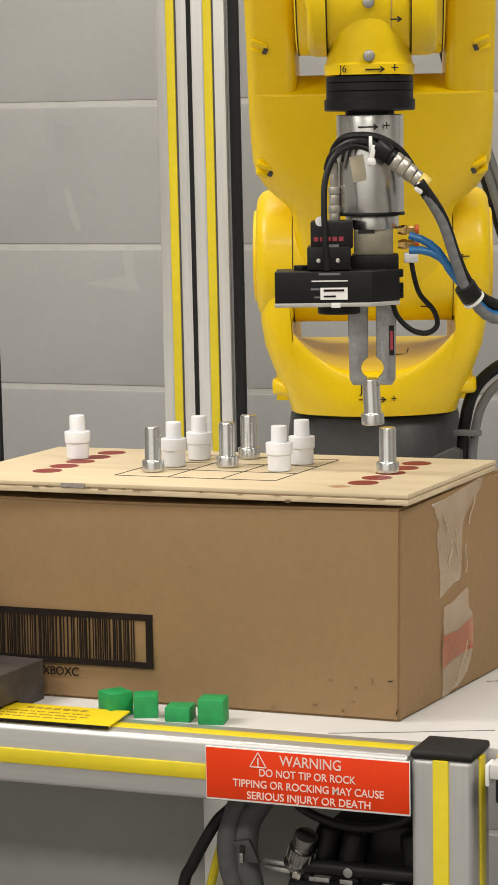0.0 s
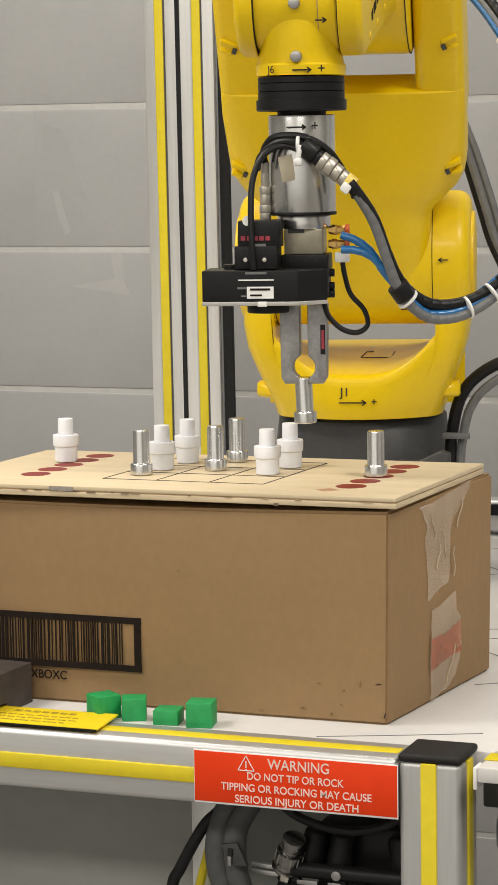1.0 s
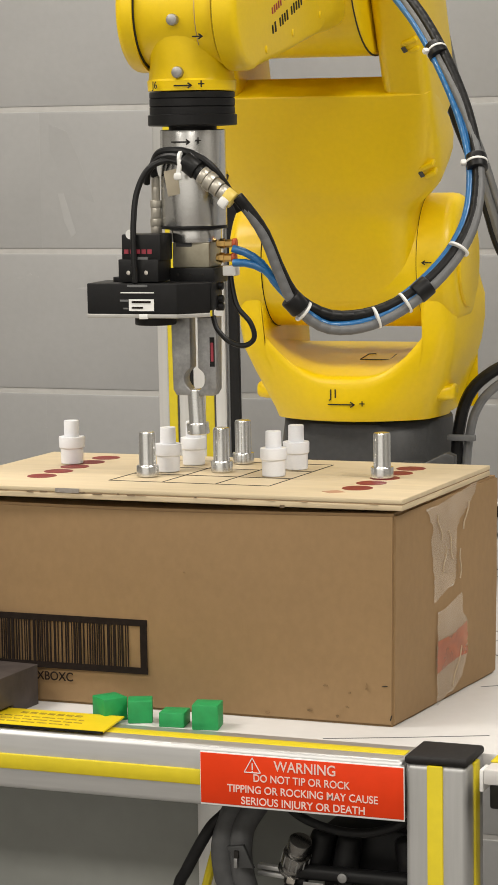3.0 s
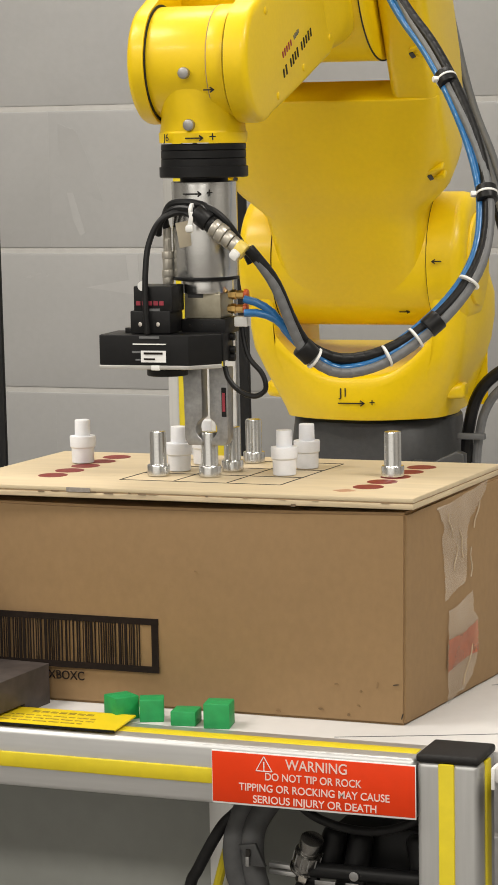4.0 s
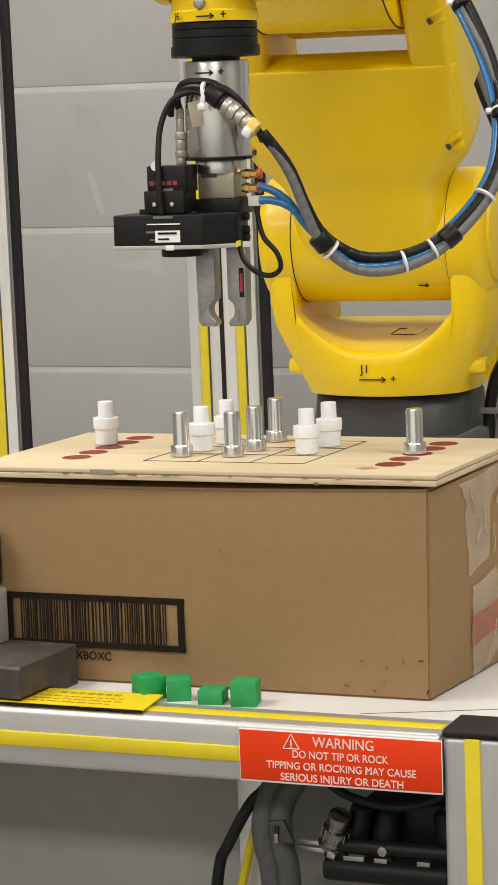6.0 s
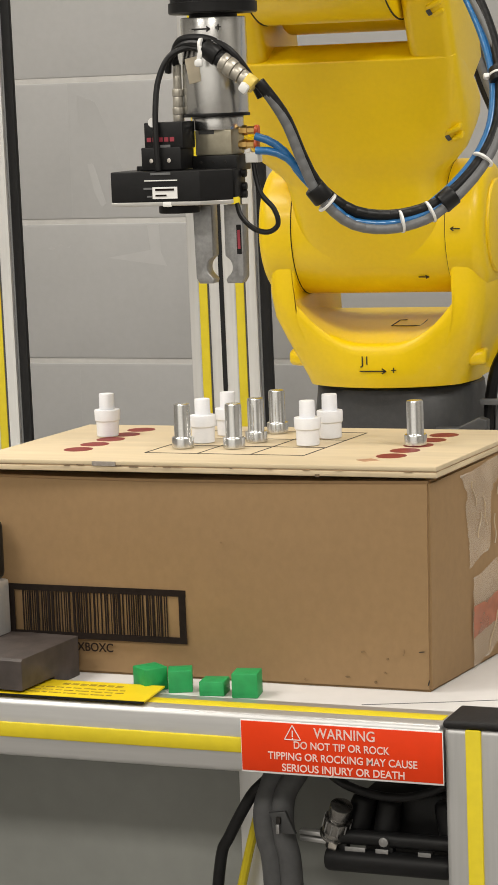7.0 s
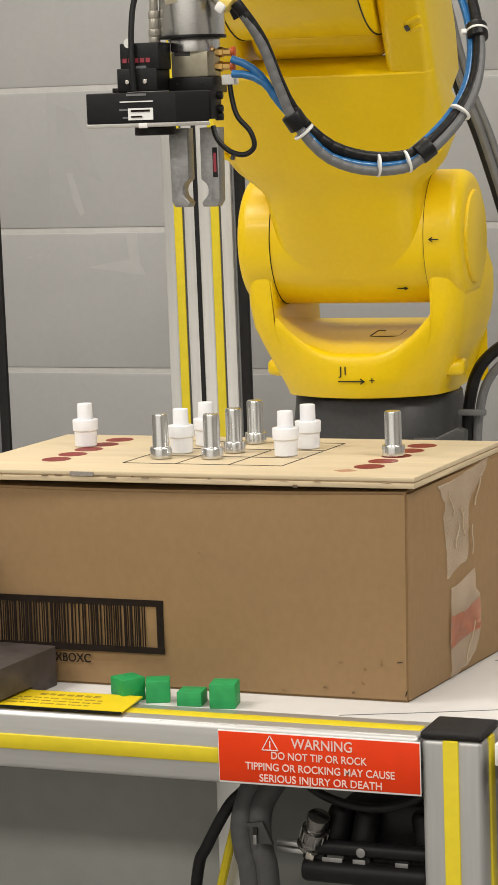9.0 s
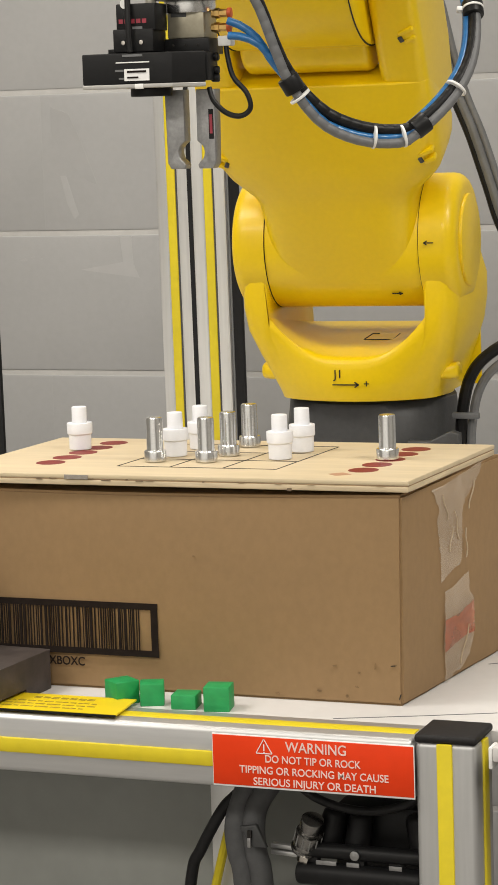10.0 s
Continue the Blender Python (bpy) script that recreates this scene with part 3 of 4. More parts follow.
bm = add_prism(bmesh.new(), [(-0.52, 0.004), (-0.2335, 0.004), (-0.2375, 0.052), (-0.52, 0.052)], 0.0022, 0.0034, "z")
part("plate", bm, YLAB, ysign)
# front edge in black, painting in the shadow below the plate
part("plate_edge_shade", box((-0.376, 0.0036, 0.0024), (0.285, 0.0006, 0.0016)), BLACK, ysign, "sign edge painted black with the shadow under it")
FAINT = surf("worn_print", (0.34, 0.25, 0.02), 0.6, vary=0.5, scale=300)
for k, (x0, x1, y) in enumerate(((-0.318, -0.268, 0.041), (-0.345, -0.262, 0.030), (-0.345, -0.262, 0.022), (-0.345, -0.268, 0.014))):
    x = x0
    while x < x1:
        w = rnd.uniform(0.004, 0.011) if k else 0.0055
        part("print_bar", box((x + w / 2, y, 0.00345), (w, 0.0050 if k == 0 else 0.0022, 0.0003)), FAINT, ysign)
        x += w + 0.002

# ---- robot ----
J1X, J1Y, J2Z, J2O = -0.2575, 0.712, 0.315, 0.05
L1, L2, L3 = 0.330, 0.335, 0.035
# seconds, tool place x and y, height of the sensor
TOOL = [(0.0, -0.0865, 0.187, 0.314), (0.25, -0.0872, 0.1869, 0.3155), (0.5, -0.0919, 0.1863, 0.3167), (0.75, -0.1099, 0.1838, 0.3172), (1.0, -0.1299, 0.1809, 0.3174), (1.5, -0.1607, 0.1766, 0.3173), (2.0, -0.1892, 0.1724, 0.3172), (2.2, -0.1994, 0.1709, 0.3175), (2.5, -0.2128, 0.169, 0.3174), (2.8, -0.2186, 0.1682, 0.314), (3.0, -0.22, 0.168, 0.309), (3.3, -0.22, 0.168, 0.2965), (3.5, -0.22, 0.168, 0.285), (3.8, -0.22, 0.168, 0.271), (4.0, -0.22, 0.168, 0.269), (4.2, -0.22, 0.168, 0.27), (4.5, -0.22, 0.168, 0.291), (4.75, -0.2195, 0.168, 0.305), (5.0, -0.219, 0.168, 0.314), (5.25, -0.2195, 0.168, 0.319), (5.5, -0.22, 0.168, 0.323), (5.7, -0.2215, 0.168, 0.3363), (6.2, -0.2225, 0.168, 0.3507), (6.8, -0.2235, 0.168, 0.3687), (7.0, -0.224, 0.168, 0.375), (7.5, -0.225, 0.168, 0.3925), (8.0, -0.2245, 0.168, 0.409), (8.5, -0.225, 0.168, 0.4255), (9.0, -0.2235, 0.168, 0.443), (9.5, -0.2225, 0.168, 0.4588), (10.0, -0.221, 0.168, 0.4755)]


def arm_poses(x, y, zs):
    """Poses of turret, upper arm, forearm and wrist for one place of the tool."""
    dx, dy, wz = x - J1X, y - J1Y, zs + 0.2245
    phi = math.atan2(dx, -dy)
    r, h = math.hypot(dx, dy) - J2O, wz - J2Z
    l2 = math.hypot(L2, L3)
    d = min(math.hypot(r, h), (L1 + l2) * 0.999)
    el = math.atan2(h, r) + math.acos((L1 * L1 + d * d - l2 * l2) / (2 * L1 * d))
    er, eh = L1 * math.cos(el), L1 * math.sin(el)
    beta = math.atan2(L3, L2) - math.atan2(h - eh, r - er)
    m1 = Matrix.Translation((J1X, J1Y, 0)) @ Matrix.Rotation(phi, 4, "Z")
    m2 = m1 @ Matrix.Translation((0, -J2O, J2Z)) @ Matrix.Rotation(math.pi / 2 - el, 4, "X")
    m3 = m1 @ Matrix.Translation((0, -J2O - er, J2Z + eh)) @ Matrix.Rotation(beta, 4, "X")
    m5 = Matrix.Translation((x, y, wz)) @ Matrix.Rotation(phi, 4, "Z")
    return m1, m2, m3, m5


def tool_turn(x, y):
    return math.degrees(math.atan2(x - J1X, J1Y - y))


robot = thing("robot_arm", "yellow six-axis industrial robot arm on a dark grey base", "robot")


def disc_outline(cy, cz, r, a0, a1, n=14):
    return [(cy + r * math.cos(radians(a0 + (a1 - a0) * i / n)), cz + r * math.sin(radians(a0 + (a1 - a0) * i / n))) for i in range(n + 1)]


def robot_base():
    bm = bmesh.new()
    add_loft(bm, [(0.0, 0, 0, 0.088, 0.09, 6), (0.02, 0, 0, 0.088, 0.09, 6), (0.03, 0, 0, 0.080, 0.083, 5), (0.12, 0, 0, 0.083, 0.083, 2.9), (0.157, 0, 0, 0.082, 0.082, 2.3), (0.1592, 0, 0, 0.080, 0.080, 2.3)])
    return bm


base = part("base", robot_base(), BASEG, robot, "dark grey cast base", Matrix.Translation((J1X, J1Y, 0)))
part("connector_box", box((0.058, -0.06, 0.09), (0.05, 0.045, 0.055), 0.008), BASEG, base)
part("base_bracket", add_prism(bmesh.new(), [(0.060, 0.098), (0.060, 0.1225), (0.082, 0.1225), (0.104, 0.1330), (0.112, 0.1300), (0.112, 0.098)], -0.082, -0.070, "y", 0.002), BASEG, base, "dark cast bracket on the base")
part("bracket_bolt", cyl((0.084, -0.0840, 0.1165), 0.0035, 0.004, "y"), STEEL, base)
for dz in (0.085, 0.06):
    part("connector", cyl((0.060, -0.087, dz + 0.02), 0.009, 0.02, "y"), BLACK, base)

def turret_casting():
    """Bowl, saddle and both yoke roots as one casting, round below and open above."""
    levels = (0.162, 0.172, 0.182, 0.203, 0.225, 0.25, 0.275, 0.315)
    half = (0.0815, 0.0835, 0.0875, 0.0955, 0.1035, 0.1080, 0.1085, 0.097)
    reach = (0.0965, 0.1000, 0.1012, 0.1015, 0.1020, 0.1040, 0.1070, 0.107)
    marks = [0, 0.12, 0.24, 0.34, 0.42, 0.50, 0.57, 0.63, 0.68, 0.715, 0.736, 0.755, 0.78, 0.82, 0.88, 0.93, 0.965, 0.985, 1.0]
    bm = bmesh.new()
    cols = []
    for a, s in [(1.0, -2)] + [(a, -1) for a in marks[:0:-1]] + [(a, 1) for a in marks] + [(1.0, 2)]:
        lip = 0.2035 + 0.042 * max(0, (a - 0.12) / 0.616) ** 2.4 if a < 0.74 else float(np.interp(a, (0.74, 0.755, 0.78, 1), (0.265, 0.300, 0.315, 0.315)))
        col = []
        for f in (0, 0.06, 0.16, 0.3, 0.45, 0.6, 0.75, 0.87, 0.95, 1.0):
            z = 0.162 + (lip - 0.162) * f
            w, d = float(np.interp(z, levels, half)), float(np.interp(z, levels, reach))
            k = min(1, (z - 0.162) / 0.07)
            y = -d * ((1 - k) * math.sqrt(1 - 0.66 * a * a) + k * (1 - 0.03 * a * a))
            y += 0.003 * max(0, (f - 0.8) / 0.2) ** 2 + 0.020 * max(0, (a - 0.88) / 0.12) ** 2.2
            x = a * w * (1 if s > 0 else -1)
            col.append(bm.verts.new((x, 0.052 if abs(s) == 2 else y, z)))
        x0, y0 = col[-1].co.x, col[-1].co.y
        x1 = a * 0.1 * (1 if s > 0 else -1)
        back = 0.2275 if a < 0.74 else lip
        for g in (0.06, 0.16, 0.32, 0.55, 0.8, 1.0):
            q = 1 - (1 - g) ** (1.6 - 0.4 * min(1, a / 0.74))
            col.append(bm.verts.new((x0 + (x1 - x0) * g, (y0 + (0.045 - y0) * g) if abs(s) == 1 else 0.052, lip + (back - lip) * q)))
        col.append(bm.verts.new((x1, 0.056, 0.162)))
        cols.append(col)
    for a, b in zip(cols, cols[1:]):
        for p in range(len(a) - 1):
            bm.faces.new((a[p], b[p], b[p + 1], a[p + 1]))
    bmesh.ops.recalc_face_normals(bm, faces=bm.faces[:])
    return bm


turret = part("turret", turret_casting(), YELLOW, robot, "yellow enamelled turret with yoke", sharp=55)
part("turret_ring", cyl((0, 0, 0.1628), 0.0815, 0.006, "z", 0.001, 48), YELLOW, turret)


def yoke_arm(sign):
    out = disc_outline(-J2O, J2Z - 0.0005, 0.0652, -62, 242, 40)
    lo, hi = (0.0765, 0.1115) if sign > 0 else (-0.1115, -0.0765)
    return add_prism(bmesh.new(), out, lo, hi, "x", 0.013, None, 5, (1,) if sign > 0 else (0,))


for s in (1, -1):
    part("yoke_arm", yoke_arm(s), YELLOW, turret)
    part("yoke_cover", cyl((s * 0.1118, -J2O, J2Z), 0.045, 0.006, "x", 0.002), YELLOW, turret)
    # wedge-shaped lug that grows out of the bowl
    part("boss", add_loft(bmesh.new(), [(s * 0.070, -0.058, 0.1830, 0.006, 0.0020, 2.2), (s * 0.080, -0.054, 0.1850, 0.012, 0.0055, 2.4), (s * 0.089, -0.050, 0.1868, 0.014, 0.0080, 2.8), (s * 0.0975, -0.047, 0.1875, 0.012, 0.0080, 3), (s * 0.0995, -0.047, 0.1875, 0.009, 0.0060, 3)], None, 24, "x"), YELLOW, turret)
# hand-inked marks on the turret
def ink_arrow(parent, m, length, head=0.004, plus=True):
    bm = bmesh.new()
    add_box(bm, (0, 0, 0), (length, 0.0011, 0.0005))
    for s in (1, -1):
        add_box(bm, (-head / 2, 0, 0), (head * 1.3, 0.0011, 0.0005), 0, Matrix.Translation((length / 2, 0, 0)) @ Matrix.Rotation(-s * 0.6, 4, "Z"))
    if plus:
        add_box(bm, (length / 2 + 0.008, 0.001, 0), (0.005, 0.001, 0.0005))
        add_box(bm, (length / 2 + 0.008, 0.001, 0), (0.001, 0.005, 0.0005))
    return part("ink_arrow", bm, INK, parent, "hand-drawn arrow", m)


TF = Matrix.Translation((-0.004, -0.0985, 0.1840)) @ Matrix.Rotation(radians(91), 4, "X")
ink_arrow(turret, TF @ Matrix.Translation((0.002, -0.005, 0.003)), 0.026)
text("ink_letters", "J1", 0.012, INK, turret, TF @ Matrix.Translation((-0.005, 0.005, 0.003)))


def on_saddle(x, y):
    return Vector((x, y, 0.2041 + 0.024 * (1 - (1 - (y + 0.0945) / 0.1395) ** 1.5)))


for p, q in (((0.002, -0.040), (0.032, -0.040)), ((0.002, -0.040), (0.006, -0.020)), ((0.032, -0.040), (0.034, -0.020)), ((0.006, -0.020), (0.013, -0.019))):
    p, q = on_saddle(*p), on_saddle(*q)
    part("ink_line", box((0, 0, 0), ((q - p).length, 0.0011, 0.0012)), INK, turret, "", Matrix.Translation((p + q) / 2) @ (q - p).to_track_quat("X", "Z").to_matrix().to_4x4())

ink_arrow(turret, Matrix.Translation((0.0870, -0.1172, 0.316)) @ Matrix.Rotation(radians(180), 4, "Y") @ Matrix.Rotation(radians(-80), 4, "X"), 0.009, 0.003, False)

# upper arm, upright in its own space from the shoulder axis
upper = part("upper_arm", add_loft(bmesh.new(), [(-0.005, 0, 0, 0.0735, 0.0642, 5), (0.035, 0, -0.001, 0.0745, 0.0635, 5), (0.070, 0, -0.003, 0.0762, 0.0598, 5), (0.079, 0, -0.0035, 0.0795, 0.059, 4), (0.087, 0, -0.004, 0.0865, 0.0582, 3.6), (0.096, 0, -0.0045, 0.0960, 0.0575, 3.6), (0.105, 0, -0.0055, 0.1035, 0.057, 3.8), (0.116, 0, -0.007, 0.1087, 0.0555, 4), (0.130, 0, -0.010, 0.1108, 0.0520, 5), (0.150, 0, -0.016, 0.1115, 0.045, 5), (0.190, 0, -0.0365, 0.1115, 0.0235, 6), (0.2070, 0, -0.0405, 0.1110, 0.0183, 6), (0.2125, 0, -0.0406, 0.1108, 0.0180, 6), (0.2138, 0, -0.0406, 0.1100, 0.0170, 6), (0.2140, 0, -0.0406, 0.1080, 0.0155, 6)]), YELLOW, robot, "yellow enamelled upper arm with forked top")
part("shoulder_barrel", cyl((0, 0, 0), 0.0640, 0.152, "x", 0.0006, 64), YELLOW, upper)
for s in (1, -1):
    part("seam_ring", cyl((s * 0.0762, 0, 0), 0.0644, 0.0009, "x", 0.0002, 64), INK, upper, "dark seam at the joint")
    out = disc_outline(0, L1, 0.056, -10, 190, 20) + [(-0.056, 0.20), (-0.05, 0.155), (0.045, 0.155), (0.055, 0.20)]
    lo, hi = (0.0668, 0.111) if s > 0 else (-0.111, -0.0668)
    prong = part("prong", add_prism(bmesh.new(), out, lo, hi, "x", 0.010, None, 4), YELLOW, upper)
    for z in (0.134, 0.262):
        tilt = Matrix.Translation((s * 0.098, 0, z)) @ Matrix.Rotation(-s * 0.42, 4, "Y") @ Matrix.Translation((-s * 0.098, 0, -z))
        hook = part("hook", box((s * 0.100, -0.0520, z + 0.003), (0.016, 0.012, 0.005), 0.0022, tilt), YELLOW, upper)
        part("hook", box((s * 0.099, -0.0515, z - 0.006), (0.012, 0.011, 0.005), 0.002, tilt), YELLOW, upper)
        part("hook_recess", box((s * 0.0925, -0.0572, z - 0.0015), (0.0042, 0.0018, 0.0058), 0.0006, tilt), BASEG, upper)

ink_arrow(upper, Matrix.Translation((0.050, -0.0625, -0.018)) @ Matrix.Rotation(radians(106), 4, "X"), 0.010, 0.003, False)
# forearm: runs along -y in its own space from the elbow axis
forearm = part("forearm", add_loft(bmesh.new(), [(0.085, 0, 0.02, 0.050, 0.045, 3.5), (0.075, 0, 0.02, 0.058, 0.055, 3.5), (0.0, 0, 0.010, 0.063, 0.066, 4), (-0.05, 0, 0.008, 0.062, 0.064, 4.5), (-0.10, 0, 0.010, 0.057, 0.060, 5), (-0.16, 0, 0.018, 0.050, 0.056, 5), (-0.22, 0, 0.027, 0.049, 0.050, 5), (-0.265, 0, 0.033, 0.047, 0.044, 4), (-0.272, 0, 0.035, 0.044, 0.038, 3.4)], None, 40, "y"), YELLOW, robot, "yellow enamelled forearm with wrist fork")
# rounded belly below and behind the elbow
part("elbow_belly", add_prism(bmesh.new(), disc_outline(0.045, -0.078, 0.031, -150, 30, 18) + [(0.085, 0.0), (-0.02, -0.04)], -0.0605, 0.0605, "x", 0.006, None, 3), YELLOW, forearm)
part("elbow_barrel", cyl((0, 0, 0), 0.095, 0.131, "x", 0.004, 56), YELLOW, forearm)
for s in (1, -1):
    part("seam_ring", cyl((s * 0.0635, 0, 0), 0.0954, 0.0009, "x", 0.0002, 64), INK, forearm, "dark seam at the joint")
    out = disc_outline(-L2, L3, 0.047, 100, 275, 18) + [(-0.27, -0.021), (-0.15, -0.036), (-0.12, -0.030), (-0.12, 0.066), (-0.15, 0.075), (-0.27, 0.082)]
    lo, hi = (0.032, 0.0505) if s > 0 else (-0.0460, -0.032)
    fork = part("fork_arm", add_prism(bmesh.new(), out, lo, hi, "x", 0.006, None, 4, (1,) if s > 0 else (0,)), YELLOW, forearm)
    for yy, zz in ((-0.315, 0.068), (-0.312, -0.004), (-0.235, -0.012), (-0.150, 0.055), (-0.150, -0.02)):
        part("plate_screw", cyl((0.0506 if s > 0 else -0.0461, yy, zz), 0.0032, 0.002, "x", 0.0006, 12), YELLOW, forearm)
    part("fork_seam", cyl((s * 0.0316, -L2, L3), 0.0450, 0.0012, "x", 0.0004, 48), INK, forearm, "dark seam at the joint")
# model marking as plain bars on the side
for y0, z, count, step, h, mt in ((-0.286, 0.0200, 5, 0.0062, 0.0062, MAROON), (-0.251, 0.0205, 5, 0.0034, 0.0042, GREYC), (-0.290, 0.0060, 2, 0.0078, 0.0085, INK), (-0.268, 0.0060, 4, 0.0072, 0.0085, INK), (-0.233, 0.0060, 5, 0.0074, 0.0085, INK)):
    for k in range(count):
        part("marking_bar", box((0.0508, y0 + step * k, z), (0.0006, step * 0.36, h * (0.95 if k % 2 else 0.8)), 0, None), mt, forearm)

wrist = part("wrist", add_loft(bmesh.new(), [(-0.0615, 0, 0, 0.0340, 0.0340, 2), (-0.054, 0, 0, 0.0345, 0.0345, 2), (-0.0525, 0, 0, 0.033, 0.033, 2.1), (-0.042, 0, 0, 0.031, 0.033, 2.4), (-0.02, 0, 0, 0.031, 0.038, 3), (0.01, 0, 0, 0.031, 0.038, 3)]), YELLOW, robot, "yellow enamelled wrist")
part("wrist_barrel", cyl((0, 0, 0), 0.0432, 0.0625, "x", 0.0006, 44), YELLOW, wrist)
part("wrist_band", cyl((0.0238, 0, 0), 0.0440, 0.0128, "x", 0.0006, 48), YELLOW, wrist)
part("band_seam", cyl((0.0171, 0, 0), 0.0438, 0.0007, "x", 0.0002, 48), GLUE, wrist, "fine seam round the wrist")
for z, yy in ((-0.009, -0.0440), (-0.048, -0.034)):
    part("bolt", cyl((0, yy, z), 0.0045, 0.006, "y", 0.0012, 18), BOLTM, wrist, "dull round bolt")
ink_arrow(wrist, Matrix.Translation((0.02, -0.0462, -0.022)) @ FRONT, 0.008, 0.003, False)
ink_arrow(wrist, Matrix.Translation((0.004, -0.0350, -0.058)) @ FRONT, 0.014, 0.003)
text("ink_letters", "J6", 0.008, INK, wrist, Matrix.Translation((-0.0195, -0.0315, -0.0575)) @ Matrix.Rotation(radians(-32), 4, "Z") @ FRONT)

# ---- gripper on the wrist ----
gripper = thing("gripper", "pneumatic gripper with black vision sensor and steel fingers", "gripper")
gripper.scale = (0.905, 0.905, 0.98)
bm = add_lathe(bmesh.new(), [(0.0206, 0.130), (0.0206, 0.1385), (0.0372, 0.139), (0.0382, 0.140), (0.0382, 0.1475), (0.0366, 0.148), (0.0366, 0.1535), (0.0358, 0.154), (0.0366, 0.1545), (0.0366, 0.1600), (0.0358, 0.1605), (0.0366, 0.161), (0.0366, 0.1648), (0.036, 0.1655)], None, 56)
part("adapter_ring", bm, BLACK, gripper, "black adapter ring")
part("tube", add_lathe(bmesh.new(), round_prof(0.0282, 0.0605, 0.1360, 0.0008), None, 56), BRIGHT, gripper, "brushed aluminium tube")
part("seal_ring", cyl((0, 0, 0.0594), 0.0288, 0.0024, "z", 0.0004, 56), BLACK, gripper)
part("collar", cyl((0.001, 0, 0.0530), 0.0225, 0.0110, "z", 0.001, 48), BRIGHT, gripper)
part("valve_body", box((0.002, 0.0, 0.0378), (0.033, 0.036, 0.0200), 0.0012), BEIGE, gripper, "plated gripper body")
part("side_bracket", box((0.0125, -0.012, 0.0060), (0.021, 0.030, 0.0225), 0.001), BLACK, gripper)
part("lower_plate", box((0.003, 0.0, 0.0215), (0.040, 0.04, 0.0125), 0.001), BLACK, gripper)
for dx in (-0.009, 0.002, 0.013):
    part("plate_hole", cyl((dx, -0.0202, 0.0225), 0.0011, 0.0008, "y", 0.0002, 12), INK, gripper)
# thin dark strip paints the shadow under the collar onto the body
part("body_shadow_step", box((-0.004, -0.0182, 0.0462), (0.014, 0.0008, 0.0034), 0.0003), BASEG, gripper, "dark strip painted as shade at the body's step")
out = [(-0.0800, -0.0525), (0.0005, -0.0535), (0.0235, -0.0335), (0.0070, 0.0140), (-0.0800, -0.0075)]
sensor = part("sensor_housing", add_prism(bmesh.new(), out, -0.0065, 0.0175, "z", 0.001), BLACK, gripper, "black vision sensor housing")
out2 = [(x * 1.004, y * 1.004) for x, y in out]
part("sensor_plate", add_prism(bmesh.new(), out2, -0.0098, -0.0066, "z", 0.0006), surf("clear_grey_plate", (0.42, 0.41, 0.39), 0.3, 0.2), gripper, "grey translucent sensor plate")
part("lens_ring", cyl((-0.0275, -0.0275, -0.0132), 0.0178, 0.0066, "z", 0.001), BLACK, gripper)
part("clip", box((-0.0295, -0.0525, -0.0085), (0.008, 0.002, 0.004), 0.0006), NYLON, gripper)
part("adjuster", cyl((-0.0585, -0.0275, 0.0192), 0.0065, 0.004, "z"), BLACK, gripper)
SM = Matrix.Translation((0.0135, -0.0541, 0.005)) @ Matrix.Rotation(radians(-0.8), 4, "Z")
for nm, c, s, mt in (("sensor_label", (-0.0445, 0, -0.0045), (0.0225, 0.0006, 0.0092), WHITE), ("label_bar", (-0.0480, 0, 0.0052), (0.030, 0.0006, 0.0009), WHITE), ("label_bar", (-0.048, 0, 0.0105), (0.018, 0.0006, 0.0018), GREYC), ("label_bar", (-0.0600, 0, -0.0010), (0.0075, 0.0006, 0.0015), GREYC), ("label_bar", (-0.0585, 0, -0.0072), (0.0045, 0.0006, 0.0012), GREYC)):
    part(nm, box(c, s, 0, SM), mt, sensor)
part("label_print", box((-0.0445, -0.0006, -0.002), (0.017, 0.0004, 0.0016), 0, SM), PRINT, sensor)
part("label_print", box((-0.0480, -0.0006, -0.0065), (0.010, 0.0004, 0.0013), 0, SM), PRINT, sensor)
cam_box = part("sensor_bracket", box((-0.0350, -0.0315, 0.0270), (0.036, 0.034, 0.018), 0.001), BLACK, gripper, "black sensor bracket")
part("sensor_head", box((-0.0325, -0.0315, 0.0450), (0.035, 0.032, 0.021), 0.0012), BLACK, gripper, "black connector block")
for dx in (-0.0435, -0.0275):
    part("screw", cyl((dx, -0.0490, 0.0255), 0.0018, 0.002, "y"), NICKEL, cam_box)
for k in range(5):
    part("head_marking", box((-0.0455 + 0.0052 * k, -0.0478, 0.0420), (0.0038, 0.0005, 0.0034)), MAROON, gripper)
part("head_marking", box((-0.0310, -0.0478, 0.0368), (0.009, 0.0005, 0.002)), GREYC, gripper)
part("head_notch", add_lathe(bmesh.new(), [(0.0038, -0.001), (0.0038, 0.001)], Matrix.Translation((-0.0420, -0.0470, 0.0555)) @ AX["y"], 24), NYLON, gripper)
for z, r, h in ((0.058, 0.0048, 0.006), (0.0635, 0.0053, 0.006), (0.0705, 0.0045, 0.009), (0.078, 0.0050, 0.006), (0.086, 0.0036, 0.011), (0.0955, 0.0036, 0.009)):
    part("connector_ring", cyl((-0.0305, -0.012, z), r, h, "z", 0.0006, 20), PLUGM, gripper, "satin metal connector ring")
